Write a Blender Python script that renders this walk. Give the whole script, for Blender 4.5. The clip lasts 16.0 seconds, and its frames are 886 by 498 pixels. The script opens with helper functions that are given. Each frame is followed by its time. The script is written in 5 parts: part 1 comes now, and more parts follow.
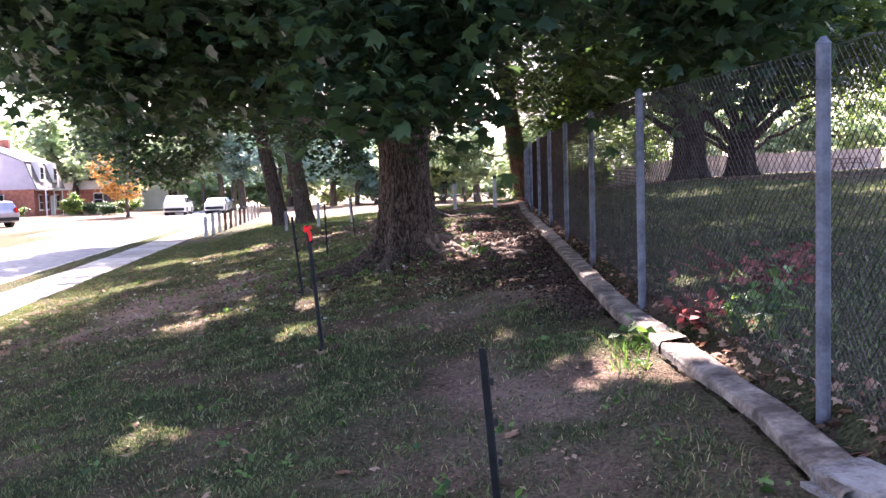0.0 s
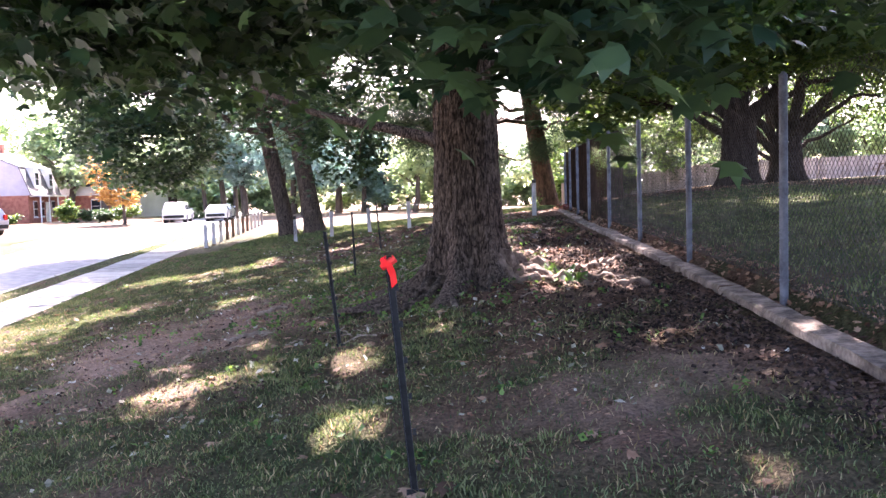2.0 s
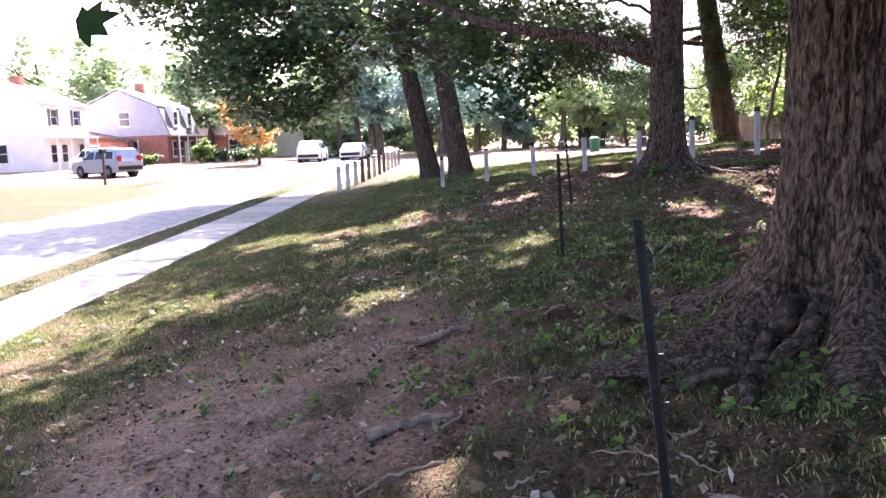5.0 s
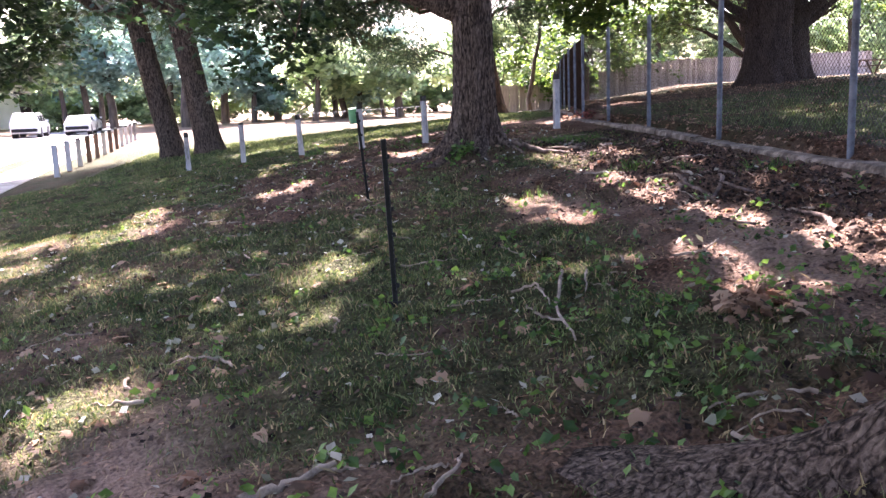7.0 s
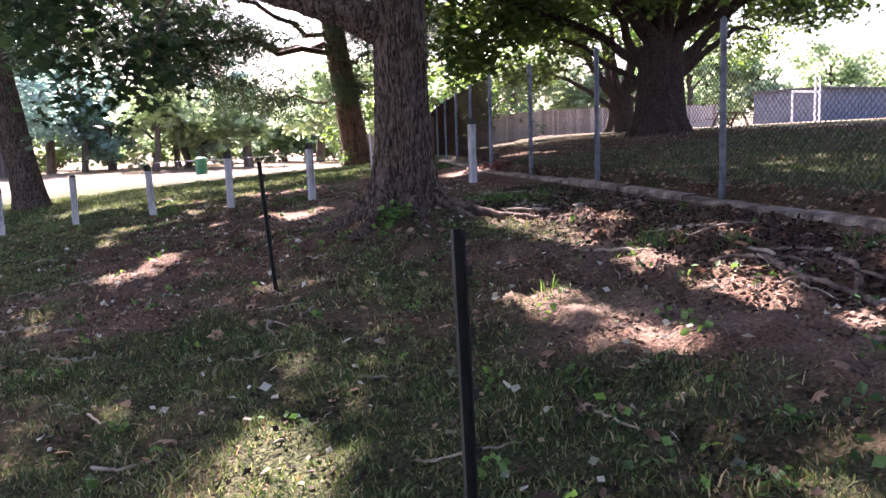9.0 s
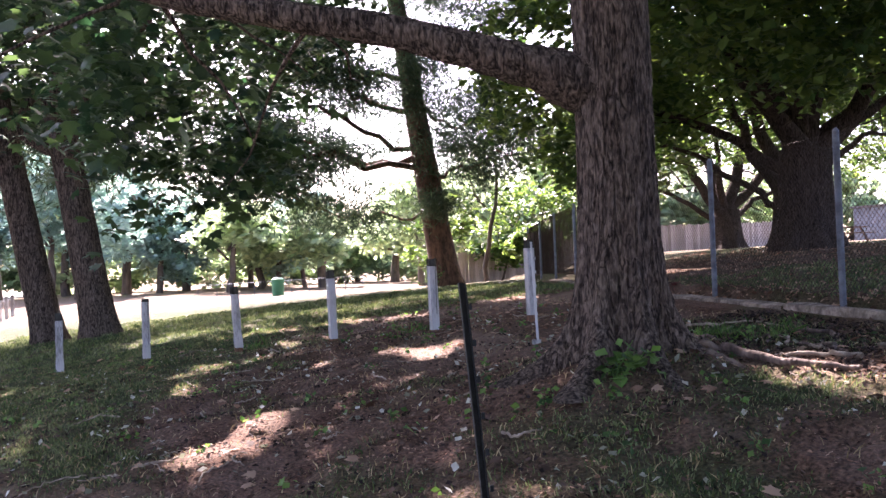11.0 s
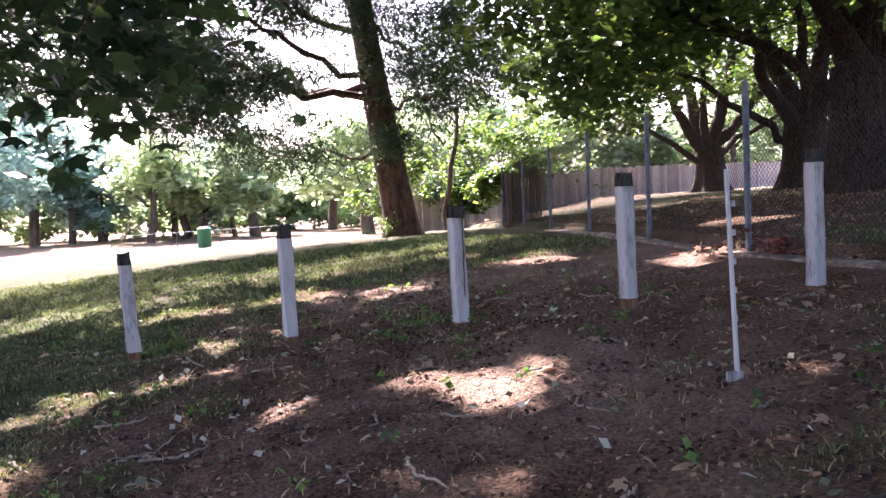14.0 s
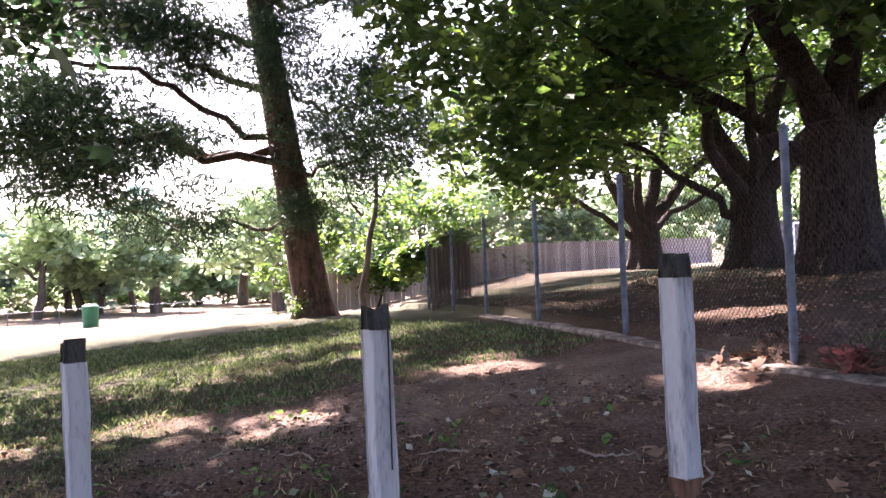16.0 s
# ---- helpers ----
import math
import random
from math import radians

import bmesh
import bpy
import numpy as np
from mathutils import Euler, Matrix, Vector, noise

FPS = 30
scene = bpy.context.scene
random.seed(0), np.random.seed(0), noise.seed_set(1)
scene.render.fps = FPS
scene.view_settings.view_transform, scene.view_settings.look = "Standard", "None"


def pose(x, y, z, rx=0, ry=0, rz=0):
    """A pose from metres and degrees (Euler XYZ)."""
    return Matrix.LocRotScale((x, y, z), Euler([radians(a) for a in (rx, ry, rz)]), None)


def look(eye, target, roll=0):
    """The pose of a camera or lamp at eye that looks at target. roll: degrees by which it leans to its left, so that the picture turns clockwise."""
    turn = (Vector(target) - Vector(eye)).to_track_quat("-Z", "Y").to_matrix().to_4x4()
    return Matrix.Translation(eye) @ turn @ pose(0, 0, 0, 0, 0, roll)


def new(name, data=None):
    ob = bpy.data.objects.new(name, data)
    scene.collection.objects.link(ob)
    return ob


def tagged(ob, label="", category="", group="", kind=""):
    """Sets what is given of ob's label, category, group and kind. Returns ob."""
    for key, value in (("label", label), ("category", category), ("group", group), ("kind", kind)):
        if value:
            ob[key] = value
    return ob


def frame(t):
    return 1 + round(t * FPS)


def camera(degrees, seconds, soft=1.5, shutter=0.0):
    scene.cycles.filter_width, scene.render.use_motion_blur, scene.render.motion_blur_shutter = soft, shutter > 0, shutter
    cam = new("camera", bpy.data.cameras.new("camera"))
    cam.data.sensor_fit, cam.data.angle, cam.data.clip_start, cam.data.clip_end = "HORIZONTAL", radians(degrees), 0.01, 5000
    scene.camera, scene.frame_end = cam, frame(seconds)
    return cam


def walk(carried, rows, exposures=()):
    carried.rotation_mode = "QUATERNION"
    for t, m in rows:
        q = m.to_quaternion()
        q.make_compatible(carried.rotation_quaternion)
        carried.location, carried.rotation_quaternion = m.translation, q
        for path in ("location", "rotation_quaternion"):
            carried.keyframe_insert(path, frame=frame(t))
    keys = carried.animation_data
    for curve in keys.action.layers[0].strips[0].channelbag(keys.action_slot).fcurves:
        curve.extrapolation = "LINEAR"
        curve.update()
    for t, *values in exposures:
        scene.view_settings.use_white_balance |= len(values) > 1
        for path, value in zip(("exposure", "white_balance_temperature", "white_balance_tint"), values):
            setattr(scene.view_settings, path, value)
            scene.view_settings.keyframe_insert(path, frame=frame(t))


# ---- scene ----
cam = camera(54.9, 16.0)
METRES, EYE, TILT, LEAN, TURN = 26.0, 1.25, 0.0, 0.0, 0.0
ROWS = [
    (0.0, 0.0, 0.0, 0.0, -0.13, -4.11, 1.8),
    (0.5, -0.0085, 0.0326, -0.0011, -0.48, -4.16, 1.81),
    (1.0, -0.0166, 0.0662, 0.0, -0.77, -3.86, 1.78),
    (1.5, -0.024, 0.0986, -0.0007, -0.74, -3.55, 1.79),
    (2.0, -0.0337, 0.1306, -0.0007, -0.04, -3.63, 1.73),
    (2.5, -0.0423, 0.1615, -0.0007, 1.75, -3.97, 1.68),
    (3.0, -0.0521, 0.1905, -0.0004, 4.48, -4.2, 1.72),
    (3.2, -0.0551, 0.2036, -0.0005, 6.0, -4.2, 1.75),
    (4.25, -0.0712, 0.2725, -0.001, 9.9, -6.2, 2.0),
    (5.3, -0.0867, 0.3422, -0.0014, 6.86, -8.25, 2.28),
    (5.5, -0.0894, 0.3554, -0.0014, 4.96, -8.87, 2.3),
    (6.0, -0.0959, 0.3873, -0.0004, 0.81, -9.7, 2.3),
    (6.5, -0.0994, 0.4189, -0.0005, -3.07, -10.01, 2.27),
    (7.0, -0.1022, 0.4504, -0.0004, -7.8, -10.08, 2.21),
    (7.5, -0.1059, 0.4813, -0.0012, -10.98, -9.94, 2.17),
    (8.0, -0.1089, 0.5135, -0.0008, -13.63, -9.6, 2.1),
    (8.5, -0.113, 0.5435, -0.0004, -16.37, -8.74, 1.92),
    (9.0, -0.1159, 0.5726, -0.001, -18.21, -7.13, 1.79),
    (9.5, -0.1214, 0.6015, -0.0036, -18.82, -5.35, 1.71),
    (10.0, -0.1241, 0.6334, -0.0025, -17.92, -2.4, 1.79),
    (10.2, -0.1244, 0.645, -0.0023, -16.4, -1.1, 1.84),
    (11.2, -0.1265, 0.7045, -0.0018, -13.9, 1.1, 2.1),
    (12.3, -0.1276, 0.769, -0.001, -16.1, -0.35, 2.3),
    (12.5, -0.1276, 0.7806, -0.0009, -16.57, -0.57, 2.33),
    (13.0, -0.1233, 0.813, 0.0006, -17.64, -1.39, 2.33),
    (13.5, -0.1192, 0.8421, 0.0004, -18.19, -2.25, 2.42),
    (14.0, -0.1137, 0.8705, 0.0009, -18.51, -2.8, 2.43),
    (14.5, -0.1066, 0.9006, 0.0012, -18.9, -2.73, 2.42),
    (15.0, -0.098, 0.9278, 0.0027, -19.51, -2.0, 2.38),
    (15.5, -0.0875, 0.9537, 0.0033, -20.72, -0.57, 2.37),
    (16.0, -0.0764, 0.9778, 0.0062, -24.0, 1.91, 2.07),
]
EXPOSE = 2.85
walk(cam, [(t, pose(0, 0, EYE, TILT, LEAN, TURN) @ pose(METRES * x, METRES * y, METRES * z, 90 + pitch, roll, yaw)) for t, x, y, z, yaw, pitch, roll in ROWS],
     exposures=[(t, EXPOSE + e, 6300 - 8 * t, 34) for t, e in ((0.0, 0.35), (0.5, 0.75), (1.5, 0.75), (3.2, 0.75), (5.3, 0.4), (7.0, 0.65), (8.5, 0.35), (10.0, 0.3), (12.3, 0.6), (14.0, 0.4), (16.0, 0.45))])

# ---- world and sun ----
SUN_AZ, SUN_EL = 5.0, 43.0  # degrees left of straight ahead (+y), and above the horizon
world = bpy.data.worlds.new("sky")
scene.world = world
world.use_nodes = True
wn = world.node_tree.nodes
sky = wn.new("ShaderNodeTexSky")
sky.sky_type = "NISHITA"
sky.sun_disc = False
sky.sun_elevation = radians(SUN_EL)
sky.sun_rotation = radians(-SUN_AZ)
sky.dust_density = 3.0
wn["Background"].inputs["Strength"].default_value = 0.08
world.node_tree.links.new(sky.outputs[0], wn["Background"].inputs["Color"])
sun_way = Vector((-math.sin(radians(SUN_AZ)) * math.cos(radians(SUN_EL)), math.cos(radians(SUN_AZ)) * math.cos(radians(SUN_EL)), math.sin(radians(SUN_EL))))
sun = new("sun", bpy.data.lights.new("sun", "SUN"))
sun.data.energy, sun.data.angle, sun.data.color = 5.0, radians(0.6), (1.0, 0.93, 0.82)
sun.matrix_world = look(sun_way * 60, (0, 0, 0))

# ---- materials ----
def mat(name, dark, light, rough=0.85, scale=6.0, bump=0.3, bscale=None, metal=0.0, stretch=(1, 1, 1), third=None, island=0.0, rnd=0.0, trans=0.0, coat=0.0, spec=0.3):
    m = bpy.data.materials.new(name)
    m.use_nodes = True
    n, l = m.node_tree.nodes, m.node_tree.links
    b = n["Principled BSDF"]
    b.inputs["Roughness"].default_value, b.inputs["Metallic"].default_value = rough, metal
    b.inputs["Specular IOR Level"].default_value = spec
    b.inputs["Coat Weight"].default_value = coat
    co, mp = n.new("ShaderNodeTexCoord"), n.new("ShaderNodeMapping")
    mp.inputs["Scale"].default_value = stretch
    l.new(co.outputs["Object"], mp.inputs[0])
    t1, t2 = n.new("ShaderNodeTexNoise"), n.new("ShaderNodeTexNoise")
    t1.inputs["Scale"].default_value, t1.inputs["Detail"].default_value = scale, 8
    t2.inputs["Scale"].default_value, t2.inputs["Detail"].default_value = bscale or scale * 7, 5
    l.new(mp.outputs[0], t1.inputs[0])
    l.new(mp.outputs[0], t2.inputs[0])
    mix = n.new("ShaderNodeMath")
    mix.operation = "MULTIPLY_ADD"
    mix.inputs[1].default_value, mix.inputs[2].default_value = 0.4, -0.2
    l.new(t2.outputs[0], mix.inputs[0])
    add = n.new("ShaderNodeMath")
    l.new(t1.outputs[0], add.inputs[0])
    l.new(mix.outputs[0], add.inputs[1])
    fac = add.outputs[0]
    for amount, node, socket in ((island, "ShaderNodeNewGeometry", "Random Per Island"), (rnd, "ShaderNodeObjectInfo", "Random")):
        if amount:
            g, a = n.new(node), n.new("ShaderNodeMath")
            a.operation = "MULTIPLY_ADD"
            a.inputs[1].default_value = amount
            s = n.new("ShaderNodeMath")
            s.inputs[1].default_value = -0.5
            l.new(g.outputs[socket], s.inputs[0])
            l.new(s.outputs[0], a.inputs[0])
            l.new(fac, a.inputs[2])
            fac = a.outputs[0]
    r = n.new("ShaderNodeValToRGB")
    r.color_ramp.elements[0].position, r.color_ramp.elements[1].position = 0.32, 0.68
    r.color_ramp.elements[0].color, r.color_ramp.elements[1].color = (*dark, 1), (*light, 1)
    if third:
        e = r.color_ramp.elements.new(0.5)
        e.color = (*third, 1)
    l.new(fac, r.inputs[0])
    l.new(r.outputs[0], b.inputs["Base Color"])
    if bump:
        bp = n.new("ShaderNodeBump")
        bp.inputs["Strength"].default_value, bp.inputs["Distance"].default_value = bump, 0.02
        l.new(t2.outputs[0], bp.inputs["Height"])
        l.new(bp.outputs[0], b.inputs["Normal"])
    if trans:
        tr, mx = n.new("ShaderNodeBsdfTranslucent"), n.new("ShaderNodeMixShader")
        hue = n.new("ShaderNodeHueSaturation")
        hue.inputs["Hue"].default_value, hue.inputs["Saturation"].default_value, hue.inputs["Value"].default_value = 0.475, 1.15, 2.6
        l.new(r.outputs[0], hue.inputs["Color"])
        l.new(hue.outputs[0], tr.inputs[0])
        mx.inputs[0].default_value = trans
        l.new(b.outputs[0], mx.inputs[1])
        l.new(tr.outputs[0], mx.inputs[2])
        l.new(mx.outputs[0], n["Material Output"].inputs[0])
    return m


def ground_mat():
    """Soil and thatch, mixed by the mesh's own turf attribute."""
    m = bpy.data.materials.new("ground")
    m.use_nodes = True
    n, l = m.node_tree.nodes, m.node_tree.links
    b = n["Principled BSDF"]
    b.inputs["Roughness"].default_value, b.inputs["Specular IOR Level"].default_value = 0.95, 0.1
    co = n.new("ShaderNodeTexCoord")

    def tex(scale, detail=8):
        t = n.new("ShaderNodeTexNoise")
        t.inputs["Scale"].default_value, t.inputs["Detail"].default_value = scale, detail
        l.new(co.outputs["Object"], t.inputs[0])
        return t.outputs[0]

    def ramp(f, stops):
        r = n.new("ShaderNodeValToRGB")
        for i, (p, c) in enumerate(stops):
            e = r.color_ramp.elements[i] if i < 2 else r.color_ramp.elements.new(p)
            e.position, e.color = p, (*c, 1)
        l.new(f, r.inputs[0])
        return r.outputs[0]

    def mixc(f, a, c, kind="MIX"):
        x = n.new("ShaderNodeMix")
        x.data_type, x.blend_type = "RGBA", kind
        l.new(f, x.inputs["Factor"])
        l.new(a, x.inputs[6])
        l.new(c, x.inputs[7])
        return x.outputs[2]

    fine = tex(55)
    du = n.new("ShaderNodeAttribute")
    du.attribute_name = "pale_lit_soil"
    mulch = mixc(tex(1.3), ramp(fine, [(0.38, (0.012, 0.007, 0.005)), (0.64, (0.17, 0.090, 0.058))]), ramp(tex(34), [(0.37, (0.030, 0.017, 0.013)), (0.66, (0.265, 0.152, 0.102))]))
    pale_lit_soil = mixc(tex(2.3), ramp(fine, [(0.36, (0.13, 0.088, 0.070)), (0.62, (0.355, 0.238, 0.175))]), ramp(tex(30), [(0.37, (0.20, 0.140, 0.112)), (0.64, (0.48, 0.345, 0.265))]))
    soil = mixc(du.outputs["Fac"], mulch, pale_lit_soil)
    turf = mixc(tex(2.1), ramp(fine, [(0.36, (0.012, 0.018, 0.007)), (0.68, (0.085, 0.10, 0.04))]), ramp(tex(40), [(0.36, (0.018, 0.022, 0.009)), (0.7, (0.15, 0.135, 0.07))]))
    at = n.new("ShaderNodeAttribute")
    at.attribute_name = "turf"
    th = n.new("ShaderNodeMath")
    th.operation = "MULTIPLY_ADD"
    th.inputs[1].default_value, th.inputs[2].default_value = 0.5, -0.25
    l.new(tex(9), th.inputs[0])
    ad = n.new("ShaderNodeMath")
    ad.use_clamp = True
    l.new(th.outputs[0], ad.inputs[0])
    l.new(at.outputs["Fac"], ad.inputs[1])
    l.new(mixc(ad.outputs[0], soil, turf), b.inputs["Base Color"])
    bp = n.new("ShaderNodeBump")
    bp.inputs["Strength"].default_value, bp.inputs["Distance"].default_value = 1.0, 0.09
    l.new(mixc(fine, fine, tex(17)), bp.inputs["Height"])
    l.new(bp.outputs[0], b.inputs["Normal"])
    return m


def pane_mat():
    m = bpy.data.materials.new("window_glass")
    m.use_nodes = True
    b = m.node_tree.nodes["Principled BSDF"]
    b.inputs["Base Color"].default_value = (0.03, 0.035, 0.04, 1)
    b.inputs["Roughness"].default_value = 0.08
    return m


def bark_mat(name, crack, plate, edge, scale=13.0, depth=0.03):
    """Long shaggy strips of bark parted by dark cracks."""
    m = bpy.data.materials.new(name)
    m.use_nodes = True
    n, l = m.node_tree.nodes, m.node_tree.links
    b = n["Principled BSDF"]
    b.inputs["Roughness"].default_value, b.inputs["Specular IOR Level"].default_value = 0.92, 0.15
    co = n.new("ShaderNodeTexCoord")

    def strips(sc, flat, detail, twist):
        mp, t = n.new("ShaderNodeMapping"), n.new("ShaderNodeTexNoise")
        mp.inputs["Scale"].default_value = (1, 1, flat)
        t.inputs["Scale"].default_value, t.inputs["Detail"].default_value, t.inputs["Distortion"].default_value = sc, detail, twist
        l.new(co.outputs["Object"], mp.inputs[0])
        l.new(mp.outputs[0], t.inputs[0])
        return t.outputs[0]

    def calc(kind, value, second, clamp=False):
        k = n.new("ShaderNodeMath")
        k.operation, k.use_clamp = kind, clamp
        l.new(value, k.inputs[0])
        if isinstance(second, float):
            k.inputs[1].default_value = second
        else:
            l.new(second, k.inputs[1])
        return k.outputs[0]

    # plates: away from the winding lines where the noise crosses its middle
    off = calc("ABSOLUTE", calc("SUBTRACT", strips(scale, 0.16, 3, 1.0), 0.5), 0.0)
    plates = calc("POWER", calc("MULTIPLY", off, 14.0, True), 0.8)
    grain = strips(scale * 3.4, 0.30, 8, 0.5)
    height = calc("ADD", calc("MULTIPLY", plates, 0.22), calc("MULTIPLY", grain, 0.78))
    r = n.new("ShaderNodeValToRGB")
    r.color_ramp.elements[0].position, r.color_ramp.elements[0].color = 0.36, (*crack, 1)
    r.color_ramp.elements[1].position, r.color_ramp.elements[1].color = 0.78, (*edge, 1)
    e = r.color_ramp.elements.new(0.54)
    e.color = (*plate, 1)
    l.new(height, r.inputs[0])
    l.new(r.outputs[0], b.inputs["Base Color"])
    bp = n.new("ShaderNodeBump")
    bp.inputs["Strength"].default_value, bp.inputs["Distance"].default_value = 1.0, depth * 2.2
    l.new(height, bp.inputs["Height"])
    l.new(bp.outputs[0], b.inputs["Normal"])
    return m


GROUND = ground_mat()
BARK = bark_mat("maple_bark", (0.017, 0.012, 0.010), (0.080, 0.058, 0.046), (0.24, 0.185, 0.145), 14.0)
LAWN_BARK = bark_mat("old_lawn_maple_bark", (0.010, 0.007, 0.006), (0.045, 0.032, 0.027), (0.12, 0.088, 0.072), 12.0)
GLASS = pane_mat()
ASPHALT = mat("pale_asphalt", (0.20, 0.20, 0.21), (0.34, 0.335, 0.33), 0.9, 3, 0.3, 60)
CONCRETE = mat("concrete", (0.30, 0.28, 0.25), (0.50, 0.47, 0.42), 0.9, 2.5, 0.4, 45, rnd=0.3)
BLOCK = mat("broken_concrete", (0.13, 0.11, 0.095), (0.36, 0.325, 0.29), 0.95, 5, 0.8, 40, third=(0.26, 0.235, 0.21))
OLD_CONCRETE = mat("weathered_concrete", (0.085, 0.064, 0.050), (0.37, 0.30, 0.24), 0.95, 6, 1.0, 30, third=(0.20, 0.158, 0.125))
GALV = mat("galvanised_steel", (0.09, 0.098, 0.118), (0.19, 0.203, 0.235), 0.65, 9, 0.1, metal=0.45)
WIRE = mat("fence_wire", (0.045, 0.038, 0.034), (0.13, 0.11, 0.10), 0.7, 9, 0, metal=0.3)
RUSTY_WIRE = mat("rusty_fence_wire", (0.030, 0.018, 0.013), (0.085, 0.052, 0.038), 0.8, 5, 0, metal=0.2)
BLACK = mat("black_painted_steel", (0.008, 0.009, 0.010), (0.025, 0.027, 0.028), 0.5, 14, 0.15)
TAPE = mat("orange_red_tape", (0.85, 0.06, 0.035), (0.95, 0.10, 0.06), 0.5, 10, 0.1, trans=0.25)
WHITE_WOOD = mat("chalky_white_paint", (0.17, 0.16, 0.155), (0.54, 0.525, 0.52), 0.85, 5, 0.5, 60, stretch=(1, 1, 0.25), third=(0.50, 0.48, 0.475), rnd=0.25)
POST_TOP = mat("rotten_post_top", (0.014, 0.014, 0.012), (0.085, 0.080, 0.068), 0.95, 18, 0.8, stretch=(1, 1, 0.3))
POST_FOOT = mat("bare_rotten_wood", (0.10, 0.05, 0.03), (0.26, 0.14, 0.085), 0.95, 12, 0.8, stretch=(1, 1, 0.2))
OLD_BARK = mat("grey_brown_wood", (0.045, 0.032, 0.026), (0.25, 0.185, 0.15), 0.95, 9, 1.0, 34, stretch=(1, 1, 0.18), third=(0.12, 0.086, 0.07))
PINE_BARK = mat("pine_bark", (0.035, 0.022, 0.017), (0.15, 0.085, 0.062), 0.95, 6, 1.0, 24, stretch=(1, 1, 0.35))
FAR_BARK = mat("distant_bark", (0.05, 0.04, 0.035), (0.14, 0.11, 0.09), 0.95, 5, 0.6, stretch=(1, 1, 0.2))
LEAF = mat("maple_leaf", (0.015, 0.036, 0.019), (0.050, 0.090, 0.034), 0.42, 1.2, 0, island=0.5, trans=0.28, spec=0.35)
# Brighter copy of LEAF: sunlight painted in on maples, own colour on shrubs.
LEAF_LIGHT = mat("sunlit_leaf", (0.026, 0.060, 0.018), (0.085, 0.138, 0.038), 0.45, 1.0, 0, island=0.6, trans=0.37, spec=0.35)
NEEDLE = mat("pine_needle", (0.022, 0.045, 0.026), (0.065, 0.10, 0.052), 0.6, 1.0, 0, island=0.5, trans=0.08)
# Distance haze is mixed into both leaf colours: paler and bluer than foliage.
HAZY_LEAF = mat("hazed_distant_leaf", (0.15, 0.21, 0.13), (0.29, 0.36, 0.22), 0.7, 0.15, 0, island=0.5, trans=0.42)
HAZY_BLUE_LEAF = mat("hazed_spruce_leaf", (0.15, 0.225, 0.20), (0.26, 0.35, 0.31), 0.7, 0.15, 0, island=0.5, trans=0.3)
ORANGE_LEAF = mat("orange_autumn_leaf", (0.20, 0.125, 0.045), (0.46, 0.34, 0.12), 0.6, 0.8, 0, island=0.6, trans=0.3)
BLADE = mat("grass_blade", (0.032, 0.055, 0.024), (0.135, 0.162, 0.078), 0.6, 0.9, 0, island=0.75, trans=0.25, third=(0.06, 0.09, 0.025), spec=0.2)
DRY_BLADE = mat("dry_grass", (0.16, 0.13, 0.06), (0.36, 0.30, 0.17), 0.8, 1.2, 0, island=0.6, trans=0.2)
WEED = mat("weed_leaf", (0.025, 0.06, 0.018), (0.10, 0.19, 0.05), 0.5, 2.0, 0, island=0.6, trans=0.3)
DEAD_LEAF = mat("dead_leaf", (0.06, 0.036, 0.022), (0.33, 0.225, 0.15), 0.85, 3, 0, island=0.9, trans=0.15, third=(0.24, 0.14, 0.085))
MULCH = mat("dark_mulch", (0.018, 0.011, 0.008), (0.12, 0.075, 0.055), 0.95, 3, 0, island=0.9, third=(0.04, 0.025, 0.018))
PALE_LEAF = mat("pale_fallen_leaf", (0.16, 0.17, 0.12), (0.46, 0.45, 0.38), 0.7, 3, 0, island=0.9, trans=0.15, third=(0.26, 0.26, 0.19))
TWIG = mat("dry_twig", (0.16, 0.12, 0.09), (0.40, 0.33, 0.26), 0.9, 14, 0.4, stretch=(1, 1, 1))
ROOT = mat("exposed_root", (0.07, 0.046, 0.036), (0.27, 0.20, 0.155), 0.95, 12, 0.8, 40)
DARK_ROOT = mat("dark_brown_root", (0.016, 0.012, 0.009), (0.17, 0.132, 0.102), 0.95, 16, 1.0, 60, third=(0.060, 0.045, 0.035))
BRICK = mat("red_brick", (0.24, 0.085, 0.06), (0.40, 0.17, 0.12), 0.9, 3, 0.4, 20)
SIDING = mat("lilac_grey_siding", (0.36, 0.34, 0.40), (0.44, 0.42, 0.48), 0.7, 1, 0.1)
WHITE_SIDING = mat("white_siding", (0.70, 0.69, 0.68), (0.82, 0.81, 0.80), 0.7, 1, 0.1)
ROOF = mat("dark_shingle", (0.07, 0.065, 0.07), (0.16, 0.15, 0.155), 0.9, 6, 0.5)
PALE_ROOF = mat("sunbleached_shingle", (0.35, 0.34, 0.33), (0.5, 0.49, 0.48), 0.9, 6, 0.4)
CAR_PAINT = mat("silver_blue_car_paint", (0.22, 0.24, 0.30), (0.28, 0.30, 0.36), 0.3, 2, 0, metal=0.4, coat=0.6)
WHITE_PAINT = mat("white_car_paint", (0.75, 0.75, 0.76), (0.82, 0.82, 0.83), 0.3, 2, 0, coat=0.6)
TYRE = mat("tyre_rubber", (0.012, 0.012, 0.013), (0.03, 0.03, 0.03), 0.8, 10, 0.1)
RED_LAMP = mat("red_tail_lamp", (0.35, 0.01, 0.01), (0.5, 0.02, 0.02), 0.2, 3, 0)
